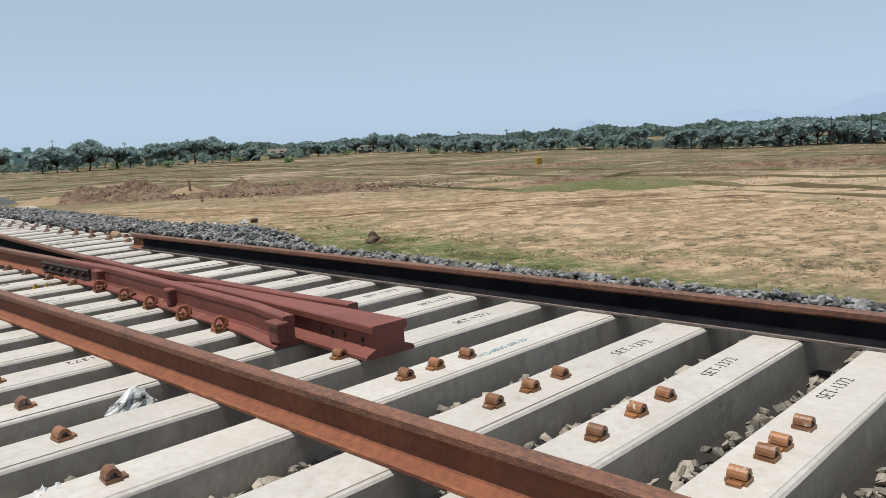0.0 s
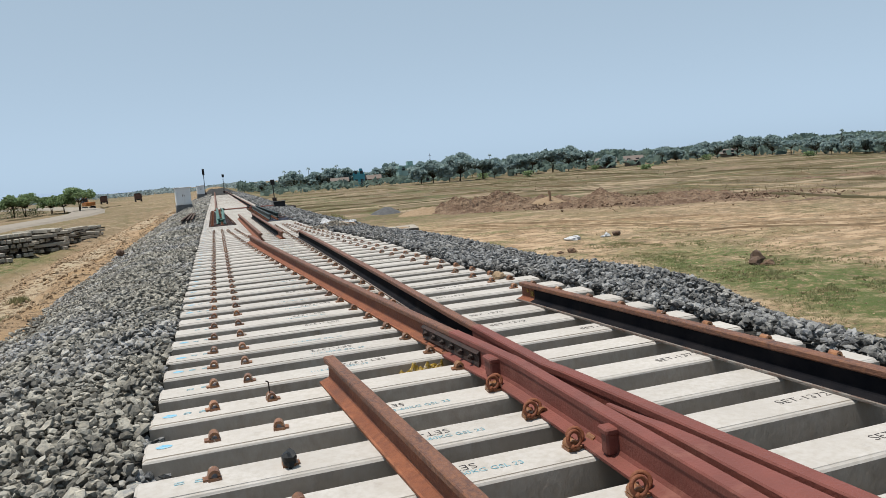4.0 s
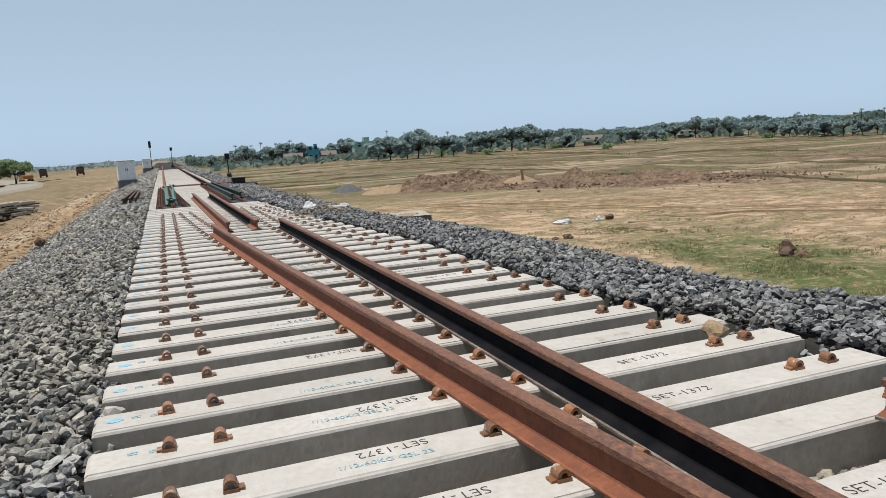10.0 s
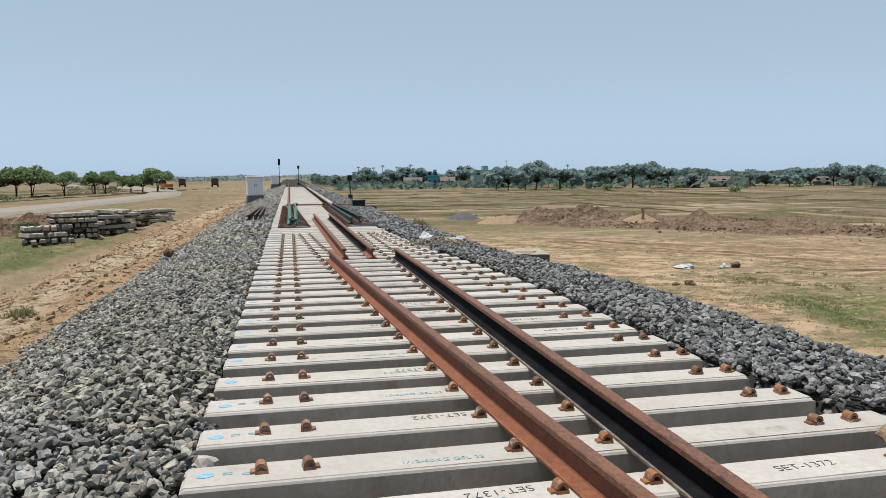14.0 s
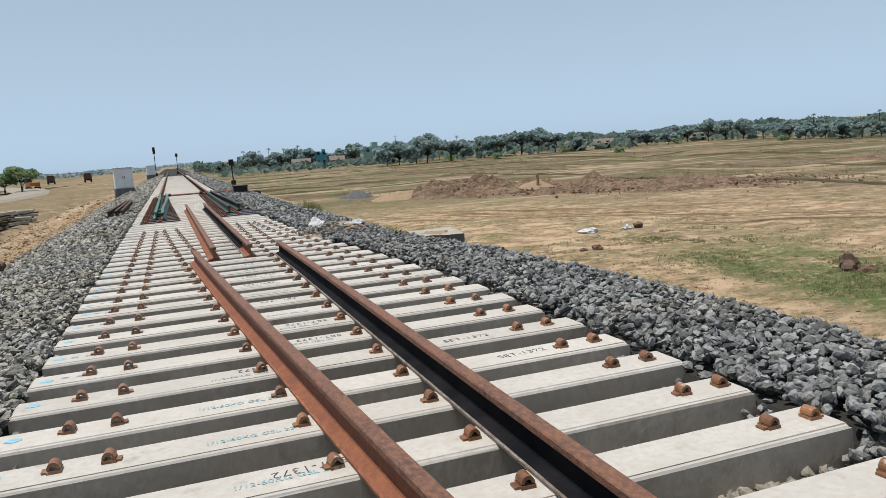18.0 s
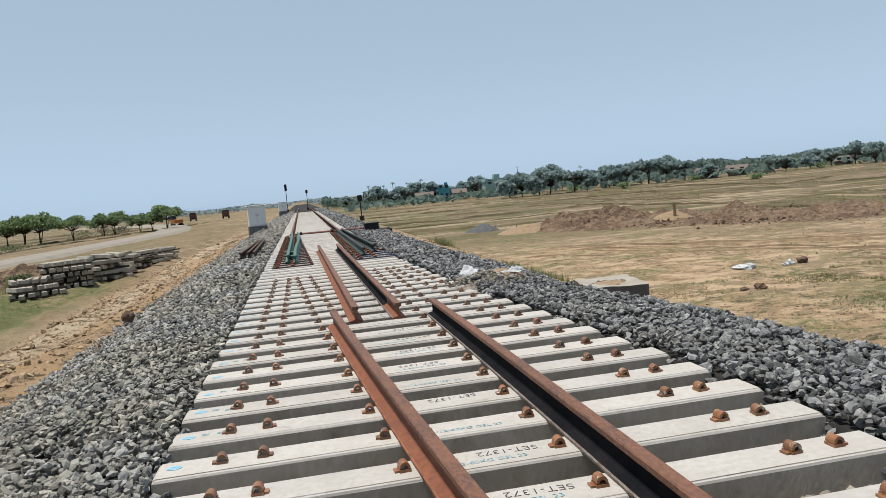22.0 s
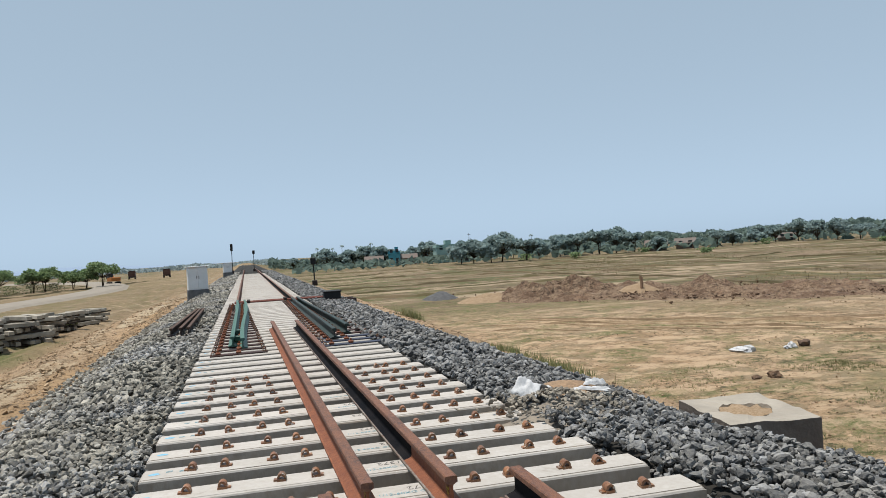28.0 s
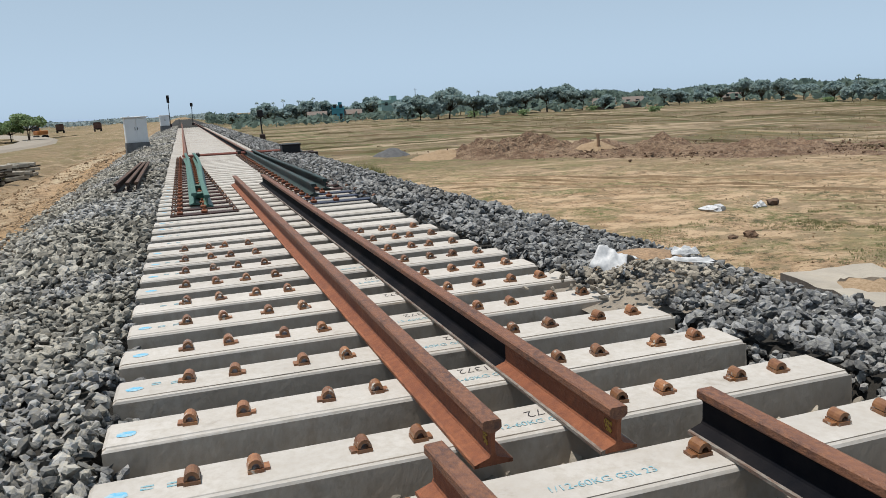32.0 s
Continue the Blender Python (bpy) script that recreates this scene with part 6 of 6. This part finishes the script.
while len(pts) < 18000:
    x, y = grng.uniform(-30, -9.5), grng.uniform(8, 56)
    if noise.noise((x * 0.25, y * 0.25, 6)) > 0.08:
        pts.append((x, y, ground_z(x, y)))
tagged(new("grass", blades(pts, 0.03, 0.09)), "thin short green grass in patches on dry earth", "grass", kind="stuff")
for x, y, r, h in ((11.8, 14.1, 0.4, 0.4), (13.1, 16.2, 0.45, 0.45), (-3.9, 6.9, 0.22, 0.17), (6.4, 19.0, 0.9, 0.24), (6.1, 21.5, 0.8, 0.22), (5.6, 8.2, 0.2, 0.15), (-21.5, 52.4, 0.9, 1.0), (-16.8, 50.5, 0.8, 0.9), (6.6, 34, 0.5, 0.45), (-4.2, 9.8, 0.2, 0.15)):
    q = [(x + grng.gauss(0, r * 0.45), y + grng.gauss(0, r * 0.45)) for _ in range(90)]
    tagged(new("weed_tuft", blades([(a, b, ground_z(a, b)) for a, b in q], h * 0.4, h)), "straggling dry green weed tuft on the bank", "weed", "weed tufts")
# loose pebbles and clods on the banks
n = 4200
px = np.concatenate([nprng.uniform(-7.5, -2.9, n), nprng.uniform(5.6, 16, n)])
py = nprng.uniform(-12, 45, 2 * n)
pz = np.array([ground_z(a, b) for a, b in zip(px, py)])
stones("earth_clods", "scattered small brown clods on the earth bank", np.stack([px, py, pz], 1), nprng.uniform(0.012, 0.05, 2 * n), M_CLOD, category="clods")

# trodden sandy path across the paddies
M_PATH = material("sandy_path", (0.42, 0.32, 0.20), 0.95, mix=(0.29, 0.22, 0.135), scale=0.5, bump=0.3, bump_scale=10)
bm = bmesh.new()
rings = []
for x, y in ((62, 110), (59.5, 84), (58, 69), (60, 56.5), (64, 47), (68, 36), (71, 20), (73, -5), (76, -40)):
    rings.append([bm.verts.new((x + o, y + 0.3 * o, ground_z(x, y) + z)) for o, z in ((-0.9, -0.4), (-0.4, 0.05), (0.4, 0.07), (0.9, -0.4))])
for r0, r1 in zip(rings, rings[1:]):
    for i in range(3):
        bm.faces.new((r0[i], r0[i + 1], r1[i + 1], r1[i]))
bmesh.ops.recalc_face_normals(bm, faces=bm.faces)
tagged(part("path", bm, M_PATH), "pale trodden sandy footpath between dry paddies", "path", kind="structure")
# clods over the open plain, thinning with distance
n = 13000
u = nprng.random(n) ** 1.5
px, py = 8 + 62 * u, nprng.uniform(-14, 30 + 70 * u, n)
keep = np.array([noise.noise((a * 0.12, b * 0.12, 5.5)) + 0.5 * noise.noise((a * 0.6, b * 0.6, 2.5)) > -0.05 for a, b in zip(px, py)])
px, py, u = px[keep], py[keep], u[keep]
pz = np.array([ground_z(a, b) for a, b in zip(px, py)])
stones("field_clods", "scattered brown clods and lumps over the dry plain", np.stack([px, py, pz], 1), nprng.uniform(0.012, 0.04, len(px)) + 0.06 * u * nprng.random(len(px)), M_CLOD, category="clods")
M_DRYGRASS = material("dry_field_grass", (0.36, 0.27, 0.165), 0.9, mix=(0.21, 0.185, 0.09), scale=0.15, bump=0, per_island=0.3, thin=0.4)
# low field bunds, roughly along the line and across it
vs, fs = [], []


def bund(x0, y0, x1, y1, w, h):
    a, b = Vector((x0, y0)), Vector((x1, y1))
    n = int((b - a).length / 1.6) + 2
    side = Vector((b.y - a.y, a.x - b.x)).normalized()
    base = len(vs)
    for i in range(n + 1):
        c = a.lerp(b, i / n) + side * 1.6 * noise.noise((i * 0.13, x0, y0))
        hh = h * (0.65 + 0.7 * noise.noise((i * 0.6, y0, x0))) * min(1, 4 * i / n, 4 * (1 - i / n))
        for o, z in ((-w, -0.5), (-w * 0.35, hh * 0.9), (w * 0.2, hh + 0.1 * noise.noise((i * 1.9, x0, 3))), (w, -0.5)):
            p = c + side * o
            vs.append((p.x, p.y, ground_z(p.x, p.y) + z))
    for i in range(n):
        for k in range(3):
            q = base + 4 * i + k
            fs.append((q, q + 1, q + 5, q + 4))


brng = random.Random(61)
# wheel ruts in front of the heaps
for i in range(7):
    o = brng.uniform(-2.5, 2.5)
    bund(12 + o + brng.uniform(0, 6), 53 - i * 0.4 + o, 33 + o + brng.uniform(-5, 5), 34 + o + brng.uniform(-1, 1), 0.22, brng.uniform(0.08, 0.16))
for i in range(6):
    bund(26 + brng.uniform(-3, 3), 30 + i * 1.4, 52 + brng.uniform(-6, 6), 4 + i * 2.2, 0.2, brng.uniform(0.06, 0.12))
m = bpy.data.meshes.new("wheel_ruts")
m.from_pydata(vs, [], fs)
m.materials.append(M_CLOD)
tagged(new("wheel_ruts", m), "low ridges of wheel ruts in the dry earth", "ruts", kind="stuff")
vs, fs = [], []
for x in (47, 55, 63, 74, 88, 104, 122, 145, 170, 200):
    y = -30 + brng.uniform(-10, 10)
    while y < 300:
        ln = brng.uniform(22, 60)
        bund(x + brng.uniform(-2, 2), y, x + brng.uniform(-3, 3), y + ln, brng.uniform(0.4, 0.8), brng.uniform(0.12, 0.34))
        if brng.random() < 0.7:
            bund(x, y, x + brng.uniform(12, 30), y + brng.uniform(-6, 6), 0.8, brng.uniform(0.15, 0.35))
        y += ln + brng.uniform(-3, 6)
for y in (84, 97, 112, 128, 150, 175, 205):
    for x in range(10, 46, 12):
        bund(x, y + brng.uniform(-3, 3), x + 13, y + brng.uniform(-3, 3), 0.9, brng.uniform(0.15, 0.4))
for x in (-62, -75, -90, -110):
    bund(x, 40, x + 40, 260, 1.0, 0.35)
m = bpy.data.meshes.new("field_bunds")
m.from_pydata(vs, [], fs)
m.materials.append(M_DRYGRASS)
tagged(new("field_bunds", m), "low grassy earth bunds between the dry paddies", "field bank", kind="stuff")
pts = []
while len(pts) < 7000:
    x, y = grng.uniform(48, 150), grng.uniform(-20, 190)
    if noise.noise((x * 0.05, y * 0.05, 14)) + 0.4 * noise.noise((x * 0.3, y * 0.3, 3)) > 0.05:
        pts.append((x, y, ground_z(x, y)))
gm = blades(pts, 0.15, 0.40)
gm.materials.clear()
gm.materials.append(M_DRYGRASS)
tagged(new("dry_grass", gm), "dry brown-green grass tufts over the far paddies", "grass", kind="stuff")
for az, d, r, h in ((20.5, 230, 1.6, 1.8), (24.0, 215, 1.4, 1.6), (16.6, 262, 1.8, 2.0), (33, 190, 1.3, 1.2), (37, 240, 1.8, 1.8), (44, 205, 1.2, 1.2), (29, 235, 1.5, 1.5)):
    a = radians(az)
    x, y = math.sin(a) * d, math.cos(a) * d
    q = [(grng.gauss(0, r * 0.5), grng.gauss(0, r * 0.5), h * grng.random() ** 0.7) for _ in range(260)]
    tagged(new("bush", leaf_mesh("bush", [(x + p, y + o, ground_z(x, y) + w) for p, o, w in q], [0.28] * 260, grng, M_LEAF)), "low green bush standing on the dry field", "bush", "bushes on the field")

M_WEED = material("dusty_weed_leaves", (0.19, 0.24, 0.11), 0.85, mix=(0.27, 0.29, 0.14), scale=1.2, bump=0, per_island=0.3, thin=0.35)
# clods on the left bank, and bushes beside the road
n = 10000
px, py = -2.9 - 7.5 * nprng.random(n) ** 1.2, nprng.uniform(-10, 60, n)
pz = np.array([ground_z(a, b) for a, b in zip(px, py)])
stones("bank_clods", "rough brown clods scattered over the left earth bank", np.stack([px, py, pz], 1), 0.012 + 0.06 * nprng.random(n) ** 4, M_CLOD, category="clods")
for x, y, r, h in ((-17.6, 53.0, 0.7, 1.0), (-69, 141, 2.4, 1.3), (-63, 139, 2.8, 1.1), (-56, 136, 2.6, 1.2), (-48, 139, 2.8, 1.0), (-60, 120, 2.2, 0.9), (-48, 182, 2.2, 2.0), (-44, 184, 2.4, 2.2), (-40, 185, 2.2, 1.9), (-12.8, 66, 0.8, 0.7)):
    q = [(grng.gauss(0, r * 0.5), grng.gauss(0, r * 0.5), h * grng.random() ** 0.7) for _ in range(320)]
    tagged(new("bush", leaf_mesh("bush", [(x + p, y + o, LEFT_Z + w) for p, o, w in q], [0.10 + 0.03 * r] * 320, grng, M_WEED)), "low leafy green bush on the plain beside the road", "bush", "bushes beside the road")

# ---------- writing on the sleepers ----------
def lettering(text, size, mat, parent, x, y, spin, label, name, thin=0.0):
    cu = bpy.data.curves.new(name, "FONT")
    cu.body, cu.size, cu.align_x, cu.align_y = text, size, "CENTER", "CENTER"
    cu.extrude, cu.offset = 0.0004, thin
    tmp = bpy.data.objects.new("tmp", cu)
    me2 = bpy.data.meshes.new_from_object(tmp)
    bpy.data.objects.remove(tmp)
    me2.materials.append(mat)
    o = new(name, me2)
    o.parent = parent
    o.matrix_local = pose(x, y, 0.0016, 0, 0, spin)
    o["label"] = label
    return o


wr = random.Random(4)
sleepers = {round((o.matrix_basis.translation.y + 0.02) / S): o for o in scene.objects if o.name.startswith("concrete_sleeper")}
STENCIL_ME = HAND_ME = None
for k in range(-18, 24):
    th = sleepers[k]
    if wr.random() < 0.85 and (k > -12 or k == -15):
        bx = 0.87 if -8 < k < 7 else (1.32 if k >= 7 else 1.15)
        if k <= -12:
            bx = 2.44
        bx += wr.uniform(-0.05, 0.05)
        if STENCIL_ME is None:
            o = lettering("1/12-60KG GSL 23", 0.054, M_INK_BLUE, th, bx, -0.035, wr.uniform(-2, 2), "faded blue stencilled lettering", "stencil")
            STENCIL_ME = o.data
        else:
            o = new("stencil", STENCIL_ME); o.parent = th; o["label"] = "faded blue stencilled lettering"
            o.matrix_local = pose(bx, -0.035 + wr.uniform(-0.02, 0.02), 0.0016, 0, 0, wr.uniform(-2, 2))
    for bx in ((1.42 if k >= 7 else 0.95), (2.45 if k > -6 else 2.98 if k > -14 else 2.83)):
        if bx > 2 and k > 6 or k < -14 and bx < 2:
            continue
        if wr.random() < 0.62 or k in (-16, -17):
            if HAND_ME is None:
                o = lettering("SET-1372", 0.084, M_INK_BLACK, th, bx, 0.05, wr.uniform(-4, 4) + (180 if bx < 2 else 0), "black marker handwriting", "handwriting", -0.0016)
                HAND_ME = o.data
            else:
                o = new("handwriting", HAND_ME); o.parent = th; o["label"] = "black marker handwriting"
                o.matrix_local = pose(bx + wr.uniform(-0.1, 0.1), (0.05 if bx < 2 else 0.0) + wr.uniform(-0.015, 0.015), 0.0016, 0, 0, wr.uniform(-4, 4) + (180 if bx < 2 else 0))
# blue paint dots and small blue marks at the left ends
for k in range(-12, 40):
    th = sleepers[k]
    if wr.random() < 0.85:
        bm = bmesh.new()
        n = 18
        c = bm.verts.new((0, 0, 0))
        ring = [bm.verts.new((0.040 * math.cos(2 * math.pi * i / n) * wr.uniform(0.9, 1.12), 0.030 * math.sin(2 * math.pi * i / n) * wr.uniform(0.88, 1.1), 0)) for i in range(n)]
        for i in range(n):
            bm.faces.new((c, ring[i], ring[(i + 1) % n]))
        o = part("paint_dot", bm, M_INK_DOT, th, "blue paint dot")
        o.matrix_local = pose(LEFT_END + 0.10, wr.uniform(-0.03, 0.03), 0.0018)
    if wr.random() < 0.8:
        for dx in (0.20, 0.29):
            bm = bmesh.new()
            for yy in (-0.016, 0.006):
                box(bm, -0.022, 0.022, yy, yy + 0.011, 0, 0.0012)
            o = part("small_mark", bm, M_INK_BLUE, th, "small blue ink mark")
            o.matrix_local = pose(LEFT_END + dx, wr.uniform(-0.01, 0.03), 0.0006, 0, 0, wr.uniform(-5, 5))
